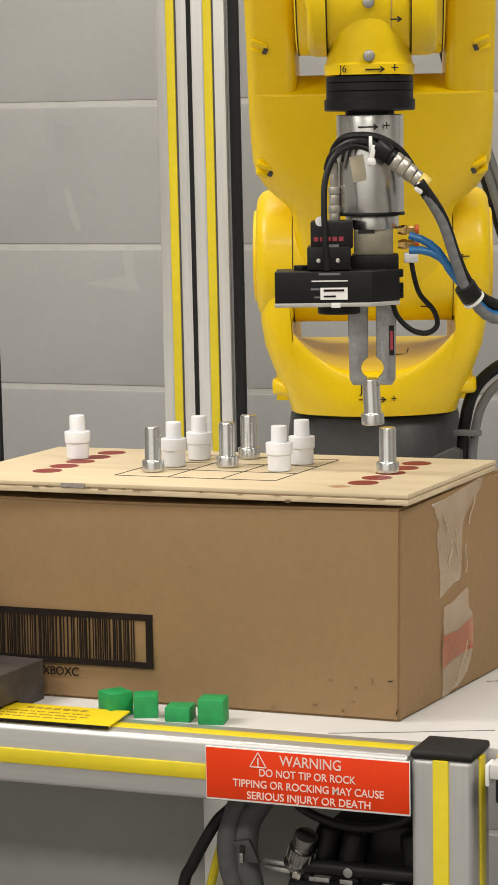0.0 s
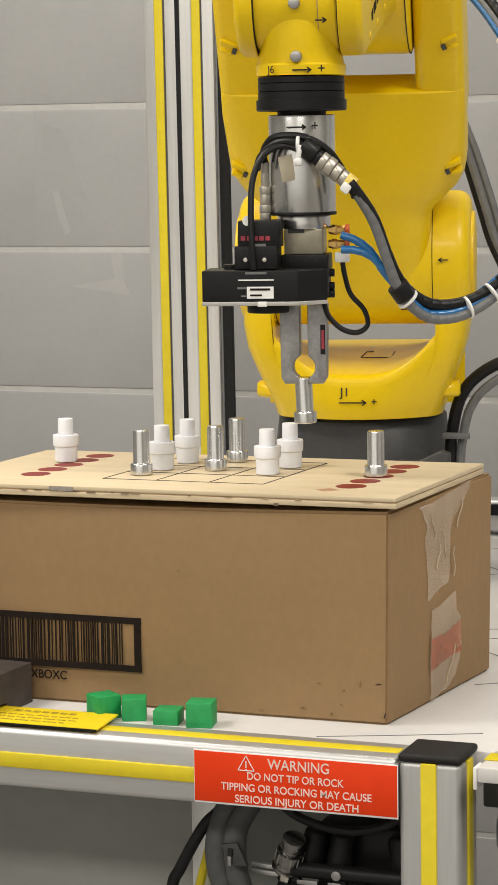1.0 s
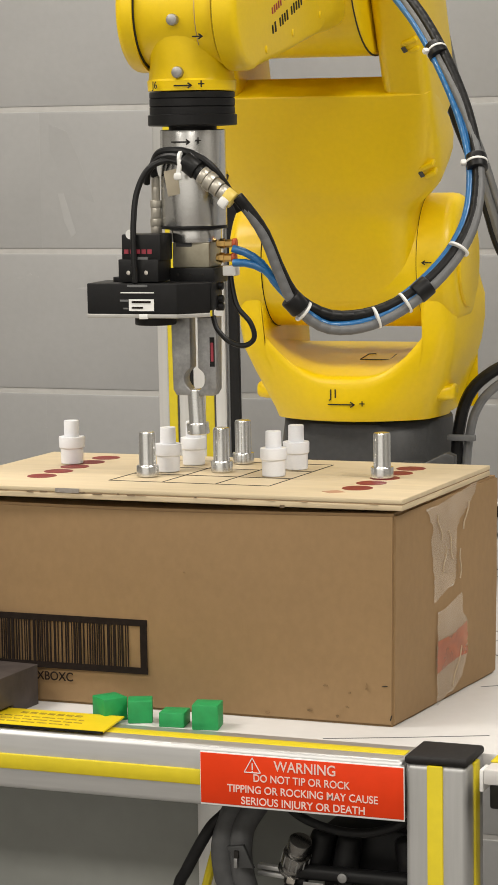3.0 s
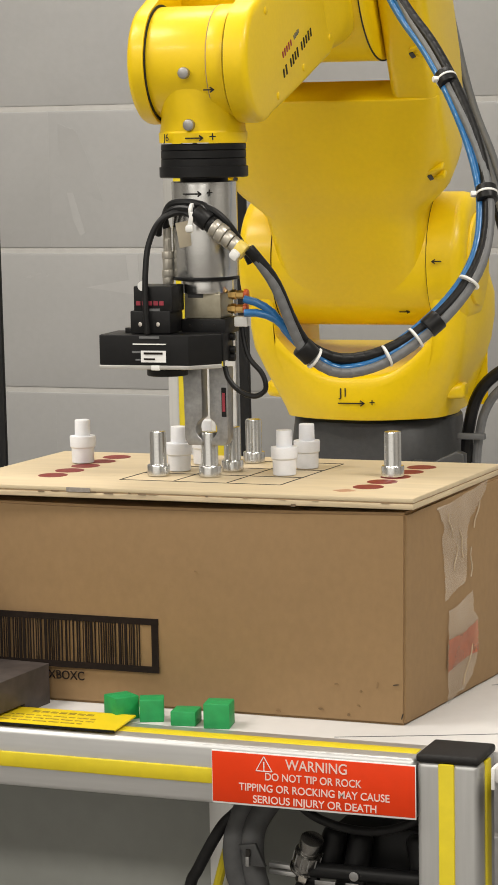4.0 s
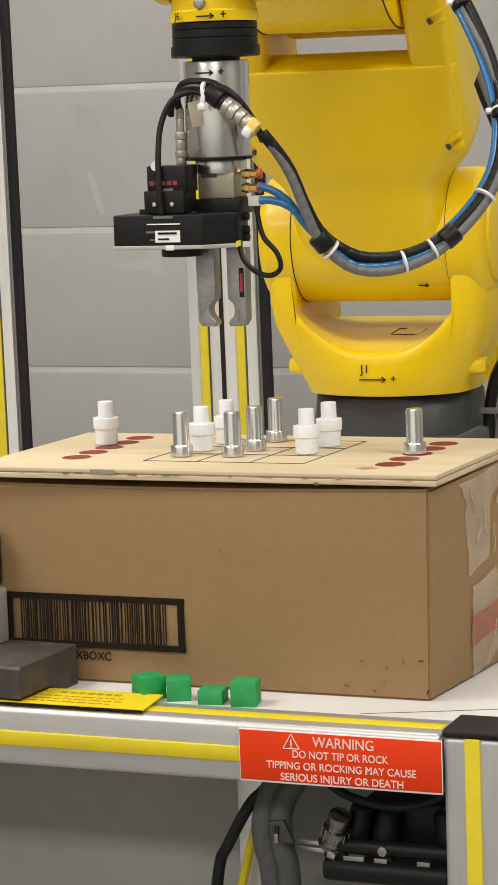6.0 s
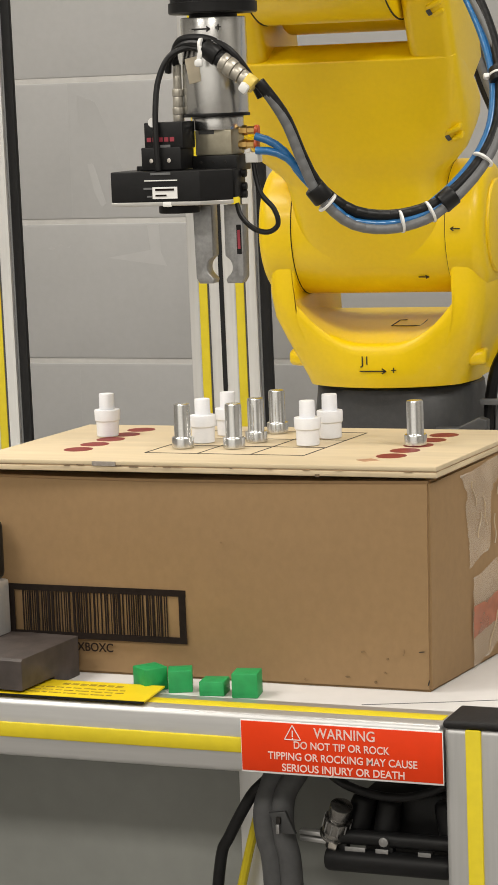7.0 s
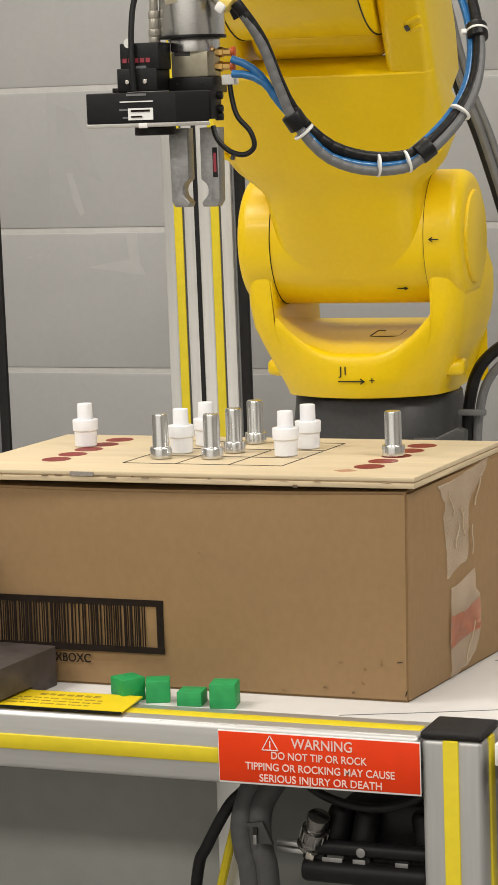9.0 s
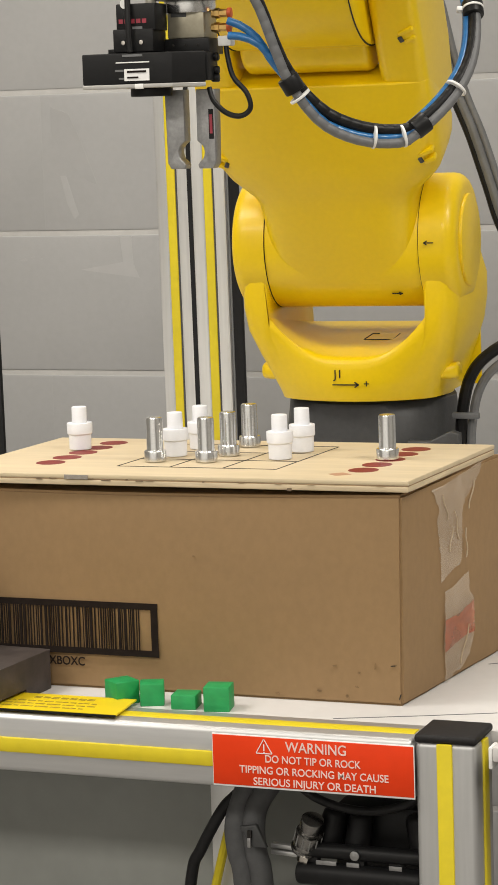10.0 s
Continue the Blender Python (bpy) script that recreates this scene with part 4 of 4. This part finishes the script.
for z, dy in ((0.0465, -0.008), (0.0355, -0.010)):
    fit = part("air_fitting", cyl((0.0295, dy, z), 0.0032, 0.014, "x", 0.0005, 6), BRASS, gripper, "brass push-in air fitting")
    part("nut", cyl((0.0275, dy, z), 0.0040, 0.005, "x", 0.0005, 6), BRASS, fit)
    part("release_collar", cyl((0.0385, dy, z), 0.0042, 0.0035, "x", 0.0006), ORANGE, fit)
part("fitting_bracket", box((0.0335, -0.004, 0.025), (0.012, 0.012, 0.008), 0.001), NYLON, gripper)
for z in (0.013, 0.0025, -0.0035):
    part("stud", cyl((0.0235, -0.006, z), 0.0032, 0.007, "x", 0.0008), BLACK, gripper)


def finger(sign):
    """A flat steel jaw with a half-round recess."""
    pts = [(0.0034, -0.012)] + ([(0.0034, -0.0525)] + [(0.0012 + 0.0085 * math.sin(radians(a)), -0.0615 + 0.0085 * math.cos(radians(a))) for a in range(30, 151, 20)] + [(0.0034, -0.0715), (0.0046, -0.0745), (0.0165, -0.0745), (0.0195, -0.0700), (0.0205, -0.012)])
    return add_prism(bmesh.new(), [(sign * u, w) for u, w in pts], -0.008, 0.008, "y", 0.0006)


jaw_l = part("jaw", finger(-1), STEEL, gripper, "milled steel gripper jaw")
jaw_r = part("jaw", finger(1), STEEL, gripper, "milled steel gripper jaw")
part("jaw_slot", box((0.0165, -0.0082, -0.0395), (0.0042, 0.0008, 0.0235)), BLACK, jaw_r)
part("jaw_slot_label", box((0.0165, -0.0087, -0.0395), (0.0024, 0.0005, 0.015)), MAROON, jaw_r)
# cables fixed to the tool
part("sensor_cable", add_tube(bmesh.new(), [(-0.0365, -0.0520, 0.018), (-0.0375, -0.0520, 0.04), (-0.0385, -0.0480, 0.065), (-0.037, -0.042, 0.088), (-0.028, -0.037, 0.106), (-0.012, -0.032, 0.1125), (0.004, -0.034, 0.108)], 0.0026), RUBBER, gripper)
part("power_cable", add_tube(bmesh.new(), [(-0.0305, -0.012, 0.098), (-0.031, -0.016, 0.108), (-0.022, -0.026, 0.118), (-0.006, -0.031, 0.120), (0.010, -0.032, 0.117), (0.026, -0.030, 0.107), (0.038, -0.024, 0.090), (0.046, -0.018, 0.072)], 0.0032), RUBBER, gripper)
part("second_cable", add_tube(bmesh.new(), [(-0.0365, -0.018, 0.0945), (-0.032, -0.024, 0.105), (-0.018, -0.030, 0.1145), (0.000, -0.035, 0.1145), (0.012, -0.037, 0.106)], 0.0030), RUBBER, gripper)
D = Matrix.Translation((0.006, -0.038, 0.1115)) @ Matrix.Rotation(radians(127), 4, "Y")
bm = bmesh.new()
for z, r, h in ((0.005, 0.0080, 0.014), (0.0145, 0.0066, 0.005)):
    add_cyl(bm, (0, 0, z), r, h, "z", 0.0010, 20, D)
part("plug_boot", bm, RUBBER, gripper)
for z, r, h in ((0.0195, 0.0076, 0.006), (0.0262, 0.0080, 0.007), (0.0335, 0.0071, 0.007), (0.0405, 0.0066, 0.006)):
    part("inline_plug_ring", cyl((0, 0, z), r, h, "z", 0.0008, 20, D), PLUGM, gripper, "satin metal plug ring")
part("tape_band", cyl((0, 0, 0.0470), 0.0070, 0.009, "z", 0.001, 16, D), YTAPE, gripper, "yellow tape band")
part("tie_head", box((0.0045, -0.0088, 0.0470), (0.008, 0.006, 0.008), 0.002, D), NYLON, gripper)
part("cable_tie", cyl((0.0005, -0.0355, 0.1130), 0.0066, 0.0030, "x", 0.0006, 16, None), NYLON, gripper)
part("tie_tail", box((0.002, -0.0440, 0.1065), (0.0042, 0.003, 0.013), 0.001, Matrix.Translation((0.002, 0, 0.1065)) @ Matrix.Rotation(0.25, 4, "Y") @ Matrix.Translation((-0.002, 0, -0.1065))), NYLON, gripper)
part("tie_head", box((0.001, -0.0448, 0.1000), (0.0075, 0.005, 0.006), 0.002), NYLON, gripper)
part("masking_tape", box((-0.010, -0.0272, 0.0950), (0.012, 0.0016, 0.020), 0.0004, Matrix.Translation((-0.010, 0, 0.095)) @ Matrix.Rotation(-0.18, 4, "Y") @ Matrix.Translation((0.010, 0, -0.095))), surf("masking_tape", (0.5, 0.44, 0.33), 0.7), gripper)
ink_arrow(gripper, Matrix.Translation((-0.002, -0.0284, 0.1265)) @ FRONT, 0.016, 0.003)
part("loop_cable", add_tube(bmesh.new(), [(0.0335, -0.006, 0.024), (0.036, -0.008, 0.010), (0.041, -0.01, -0.004), (0.052, -0.01, -0.016), (0.055, -0.01, -0.028), (0.046, -0.01, -0.034), (0.033, -0.01, -0.031), (0.022, -0.01, -0.021), (0.018, -0.008, -0.011)], 0.0022), RUBBER, gripper)

# carried peg
held = metal_peg(pose(0, 0, 0))
held["label"] = "turned aluminium peg carried and set down by the gripper"
PEGZ = -0.1040

# ---- hanging cable bundle, in short stiff pieces ----
bundle = thing("cable_bundle", "hanging bundle of black and grey cables and blue air hoses", "cable bundle")
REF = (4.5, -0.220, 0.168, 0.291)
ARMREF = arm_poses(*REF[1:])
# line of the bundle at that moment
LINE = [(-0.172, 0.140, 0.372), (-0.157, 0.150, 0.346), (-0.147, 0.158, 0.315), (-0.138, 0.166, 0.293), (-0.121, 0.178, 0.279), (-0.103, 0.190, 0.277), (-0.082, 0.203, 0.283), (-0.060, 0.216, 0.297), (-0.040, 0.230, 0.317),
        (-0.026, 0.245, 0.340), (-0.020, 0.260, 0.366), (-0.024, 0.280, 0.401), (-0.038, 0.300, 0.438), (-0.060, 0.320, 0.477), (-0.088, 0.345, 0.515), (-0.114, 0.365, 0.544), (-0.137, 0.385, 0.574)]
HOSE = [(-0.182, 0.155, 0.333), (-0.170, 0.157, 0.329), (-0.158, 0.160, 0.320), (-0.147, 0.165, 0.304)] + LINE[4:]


def even_path(pts, n):
    """The same line with n equal steps."""
    run = np.cumsum([0] + [(b - a).length for a, b in zip(pts, pts[1:])])
    return [Vector([float(np.interp(run[-1] * i / n, run, [q[k] for q in pts])) for k in range(3)]) for i in range(n + 1)]


LINE_LENGTH = sum((b - a).length for a, b in zip(smooth_path(LINE, 8), smooth_path(LINE, 8)[1:]))


def strand(line, offset):
    pts = even_path(smooth_path(line, 8), 64)
    length = sum((b - a).length for a, b in zip(pts, pts[1:]))
    n = len(pts) - 1
    out = []
    for i, p in enumerate(pts):
        k = min(1, i / n * 5)
        a = 0.25 * math.sin(i * 0.21) + 1.1 * max(0, i / n - 0.5)
        left = (n - i) / n * length / LINE_LENGTH
        out.append((p + k * Vector((offset[0] * math.cos(a) - offset[1] * math.sin(a), 0.6 * offset[1], offset[0] * math.sin(a) + offset[1] * math.cos(a))), max(0.0, 1 - left)))
    return out


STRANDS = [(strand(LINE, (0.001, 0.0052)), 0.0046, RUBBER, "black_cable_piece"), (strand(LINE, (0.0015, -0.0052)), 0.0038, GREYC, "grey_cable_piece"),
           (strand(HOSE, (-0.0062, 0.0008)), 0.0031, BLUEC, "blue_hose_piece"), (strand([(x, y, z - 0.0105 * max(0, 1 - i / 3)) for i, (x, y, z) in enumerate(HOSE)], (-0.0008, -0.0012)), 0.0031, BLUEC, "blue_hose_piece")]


def weight(s):
    return float(np.interp(s, (0, 0.16, 0.34, 0.55, 0.8, 1.0), (1, 0.95, 0.69, 0.65, 0.58, 0.52)))


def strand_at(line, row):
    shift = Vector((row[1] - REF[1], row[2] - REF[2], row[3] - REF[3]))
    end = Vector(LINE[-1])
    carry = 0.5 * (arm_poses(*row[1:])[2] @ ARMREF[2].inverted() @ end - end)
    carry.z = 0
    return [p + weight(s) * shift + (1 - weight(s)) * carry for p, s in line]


def piece_pose(a, b):
    d = b - a
    return Matrix.Translation((a + b) / 2) @ d.to_track_quat("Z", "Y").to_matrix().to_4x4()


PIECES = []
CROWS = [r for r in TOOL if r[0] in (0.0, 0.5, 1.0, 1.5, 2.0, 2.5, 3.0, 3.5, 4.0, 4.5, 5.0, 5.5, 6.2, 7.0, 8.0, 9.0, 10.0)]
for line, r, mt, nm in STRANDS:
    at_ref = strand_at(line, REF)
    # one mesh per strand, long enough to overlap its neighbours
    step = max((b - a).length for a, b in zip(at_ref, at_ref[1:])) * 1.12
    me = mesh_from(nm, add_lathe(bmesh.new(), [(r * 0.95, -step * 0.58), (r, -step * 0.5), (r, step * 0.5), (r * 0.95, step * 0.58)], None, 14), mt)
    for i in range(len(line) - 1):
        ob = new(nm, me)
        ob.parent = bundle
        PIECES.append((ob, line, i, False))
tie_me = mesh_from("cable_tie", add_lathe(bmesh.new(), round_prof(0.0090, -0.0010, 0.0010, 0.0004), None, 24), NYLON)
wrap_me = mesh_from("black_wrap", add_lathe(bmesh.new(), round_prof(0.0084, -0.0065, 0.0065, 0.001), None, 24), RUBBER)
tail_me = mesh_from("tie_tail", box((0.0105, 0, 0), (0.0050, 0.0045, 0.0045), 0.0012), NYLON)
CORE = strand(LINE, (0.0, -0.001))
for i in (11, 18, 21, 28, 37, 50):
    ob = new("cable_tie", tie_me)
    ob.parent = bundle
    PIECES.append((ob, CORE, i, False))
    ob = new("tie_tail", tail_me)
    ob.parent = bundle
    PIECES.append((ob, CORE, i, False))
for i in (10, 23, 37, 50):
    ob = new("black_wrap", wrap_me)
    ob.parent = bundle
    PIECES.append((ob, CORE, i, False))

# ---- cables beside the robot ----
feed = thing("feed_cable", "grey and black cables strapped along the robot's rear", "cable")
for k, (o, mt, r) in enumerate((((0, 0, 0), GREYC, 0.0045), ((0.008, 0.004, -0.002), GREYC, 0.0040), ((-0.006, 0.003, -0.004), RUBBER, 0.0035))):
    part("cable_run", add_tube(bmesh.new(), [Vector(q) + Vector(o) for q in ((-0.222, 0.80, 0.58), (-0.212, 0.80, 0.546), (-0.200, 0.80, 0.495), (-0.188, 0.80, 0.455), (-0.172, 0.80, 0.415), (-0.155, 0.80, 0.363), (-0.144, 0.80, 0.328), (-0.120, 0.80, 0.272), (-0.08, 0.82, 0.12), (-0.06, 0.85, 0.0))], r), mt, feed)
lead = thing("power_lead", "black and grey power leads looping into the robot base", "cable")
for o, mt, r in (((0, 0, 0), RUBBER, 0.0060), ((0.010, 0.0, -0.010), GREYC, 0.0045)):
    part("cable_run", add_tube(bmesh.new(), [Vector(q) + Vector(o) for q in ((-0.163, 0.70, 0.06), (-0.163, 0.70, 0.121), (-0.160, 0.70, 0.150), (-0.153, 0.70, 0.176), (-0.138, 0.70, 0.196), (-0.112, 0.71, 0.212), (-0.07, 0.74, 0.222), (-0.01, 0.78, 0.215), (0.0, 0.80, 0.0))], r), mt, lead)
part("lead_clamp", box((-0.155, 0.690, 0.140), (0.028, 0.006, 0.006), 0.001), GREYC, lead)

# ---- under the table ----
shelf = thing("equipment_shelf", "grey sheet metal shelf with rear panel under the tabletop", "shelf")
part("back_panel", box((-0.70, 0.12, -0.25), (1.38, 0.004, 0.40)), PANELG, shelf)
part("panel_flange", box((-0.70, 0.112, -0.048), (1.38, 0.018, 0.003)), PANELG, shelf)
part("lower_rail", box((-0.70, 0.10, -0.42), (1.38, 0.03, 0.03), 0.003), ALU, shelf)
# inner leg, cables and devices seen below the sign
leg = thing("inner_leg", "pale aluminium inner leg behind the hoses below the rail", "post")
part("profile", box((-0.184, 0.120, -0.30), (0.032, 0.040, 0.50), 0.003), ALUV, leg)
part("foot_bracket", box((-0.150, 0.135, -0.175), (0.090, 0.006, 0.09), 0.002), ALU, leg, "pale bracket plate")
strap = thing("yellow_tube", "yellow tube slanting down beside the hoses", "tube")
part("tube_run", add_tube(bmesh.new(), [(-0.158, 0.094, -0.045), (-0.170, 0.090, -0.075), (-0.186, 0.090, -0.125), (-0.205, 0.09, -0.20)], 0.0036, 10), STRIP, strap)
part("tube_run", add_tube(bmesh.new(), [(-0.128, 0.124, -0.045), (-0.132, 0.124, -0.068), (-0.142, 0.124, -0.092), (-0.158, 0.124, -0.14)], 0.0030, 10), STRIP, strap)
cond = thing("hose_loop", "grey corrugated hoses and black cable hanging under the table", "hose")
part("grey_hose", add_tube(bmesh.new(), [(-0.124, 0.070, -0.040), (-0.134, 0.062, -0.047), (-0.146, 0.056, -0.057), (-0.1530, 0.052, -0.070), (-0.1575, 0.05, -0.090), (-0.1560, 0.05, -0.110), (-0.1515, 0.05, -0.135), (-0.150, 0.055, -0.25)], 0.0098, 16), HOSEM, cond, "grey hose")
part("dark_hose", add_tube(bmesh.new(), [(-0.120, 0.064, -0.040), (-0.130, 0.054, -0.055), (-0.1395, 0.047, -0.072), (-0.1420, 0.045, -0.090), (-0.1400, 0.044, -0.108), (-0.1360, 0.044, -0.135), (-0.136, 0.05, -0.25)], 0.0085, 16), HOSEM, cond, "dark grey hose")
part("black_cable", add_tube(bmesh.new(), [(-0.140, 0.060, -0.048), (-0.158, 0.052, -0.066), (-0.1700, 0.05, -0.0790), (-0.1880, 0.05, -0.1105), (-0.1960, 0.05, -0.130), (-0.205, 0.05, -0.20)], 0.0046, 12), RUBBER, cond)
part("black_cable", add_tube(bmesh.new(), [(-0.112, 0.050, -0.050), (-0.0957, 0.048, -0.0610), (-0.075, 0.046, -0.0672), (-0.0519, 0.045, -0.0690), (-0.033, 0.046, -0.0660), (-0.0171, 0.048, -0.0595), (-0.005, 0.052, -0.050)], 0.0034, 12), RUBBER, cond)
dev = thing("control_device", "black control device with dark metal circular connector", "device")
part("cover_plate", box((-0.060, 0.112, -0.062), (0.090, 0.004, 0.026), 0.001), PLAIN, dev, "pale cover plate behind the cables")
part("cover_rib", box((-0.077, 0.108, -0.062), (0.010, 0.004, 0.026), 0.001), BEIGE, dev)
# added black sheet that stands in for the deep shade behind the device
part("shade_sheet", box((-0.075, 0.130, -0.12), (0.130, 0.004, 0.12), 0.001), BLACK, dev)
part("device_body", box((-0.045, 0.088, -0.098), (0.082, 0.040, 0.052), 0.004), BLACK, dev)
# rounded glands on top of the body
for gx, gz, tilt in ((-0.083, -0.083, 14), (-0.062, -0.085, 10), (-0.016, -0.083, -10)):
    m = Matrix.Translation((gx, 0.058, gz)) @ Matrix.Rotation(radians(tilt), 4, "Y")
    part("cable_gland", add_lathe(bmesh.new(), [(0.0095, -0.022), (0.0095, 0.004), (0.0088, 0.008), (0.0068, 0.0105), (0.004, 0.0115)], m, 20), BLACK, dev, "black rounded cable gland")
for z, x0, x1, r in ((-0.1015, -0.100, -0.006, 0.0058), (-0.1195, -0.108, -0.010, 0.0090)):
    part("terminal_rail", cyl(((x0 + x1) / 2, 0.045, z), r, x1 - x0, "x", 0.003, 20), BLACK, dev, "black round rail")
for x in (-0.096, -0.060, -0.030):
    part("rail_stay", box((x, 0.047, -0.110), (0.011, 0.008, 0.012), 0.002), BLACK, dev)
for x, w in ((-0.084, 0.016), (-0.063, 0.010), (-0.030, 0.010)):
    part("terminal_tag", box((x, 0.0415, -0.1105), (w, 0.001, 0.0045), 0.0003), STEEL, dev, "dull metal terminal tag")
part("device_screw", cyl((-0.0602, 0.0385, -0.1015), 0.0036, 0.003, "y"), STEEL, dev)
C = Matrix.Translation((-0.0980, 0.044, -0.0905)) @ Matrix.Rotation(radians(22), 4, "Y") @ Matrix.Rotation(radians(20), 4, "X")
for z, r, h in ((0.0120, 0.0088, 0.0095), (0.0055, 0.0078, 0.004), (-0.0015, 0.0105, 0.0115), (-0.0090, 0.0100, 0.004), (-0.0125, 0.0112, 0.0028)):
    part("connector_ring", cyl((0, 0, z), r, h, "z", 0.0010, 22, C), DARKMET, dev, "dark metal connector ring")
for k in range(12):
    a = 2 * math.pi * k / 12
    part("knurl", box((0.0104 * math.cos(a), 0.0104 * math.sin(a), -0.0015), (0.0012, 0.0012, 0.0100), 0.0003, C), STEEL, dev)
part("connector_stub", cyl((0, 0, -0.020), 0.0045, 0.012, "z", 0.001, 16, C), RUBBER, dev)
part("connector_key", box((0.004, -0.009, -0.0150), (0.007, 0.005, 0.007), 0.001, C), NICKEL, dev)
part("latch", add_prism(bmesh.new(), [(-0.1475, -0.0835), (-0.1345, -0.0815), (-0.1265, -0.0985), (-0.1400, -0.0985)], 0.030, 0.034, "y", 0.0006), BASEG, dev, "dark slotted latch plate")
part("latch_slot", box((-0.1395, 0.0290, -0.0885), (0.0032, 0.002, 0.0055)), INK, dev)
part("latch_spring", box((-0.1400, 0.0288, -0.0950), (0.0030, 0.002, 0.0075), 0.0006), STEEL, dev)
for z in (-0.1060, -0.1110):
    part("mount_strip", box((-0.1170, 0.060, z), (0.034, 0.006, 0.0036), 0.0008, Matrix.Translation((-0.117, 0, z)) @ Matrix.Rotation(radians(3), 4, "Y") @ Matrix.Translation((0.117, 0, -z))), ALU, dev, "bright mounting strip")


# ---- moves ----
def motions():
    poses = [(t, arm_poses(x, y, z)) for t, x, y, z in TOOL]
    for k, ob in enumerate((turret, upper, forearm, wrist)):
        walk(ob, [(t, ms[k]) for t, ms in poses])
    walk(gripper, [(t, pose(x, y, z, 0, 0, tool_turn(x, y))) for t, x, y, z in TOOL])
    rest = pose(-0.220, 0.168, BT + 0.0004, 0, 0, tool_turn(-0.220, 0.168))
    walk(held, [(t, pose(x, y, max(z + PEGZ, BT + 0.0004), 2.0, -2.0 if t < 3.5 else 0, tool_turn(x, y))) for t, x, y, z in TOOL if t < 4.0] + [(4.0, rest), (4.2, rest), (10.0, rest)])
    for ob, s in ((jaw_l, -1), (jaw_r, 1)):
        walk(ob, [(0.0, pose(0, 0, 0)), (4.0, pose(0, 0, 0)), (4.2, pose(s * 0.0022, 0, 0)), (5.4, pose(s * 0.0022, 0, 0)), (10.0, pose(s * 0.0022, 0, 0))])
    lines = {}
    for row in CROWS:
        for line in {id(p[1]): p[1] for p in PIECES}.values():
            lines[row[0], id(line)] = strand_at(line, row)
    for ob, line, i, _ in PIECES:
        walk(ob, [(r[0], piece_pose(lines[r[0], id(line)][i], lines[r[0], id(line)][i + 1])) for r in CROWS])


motions()
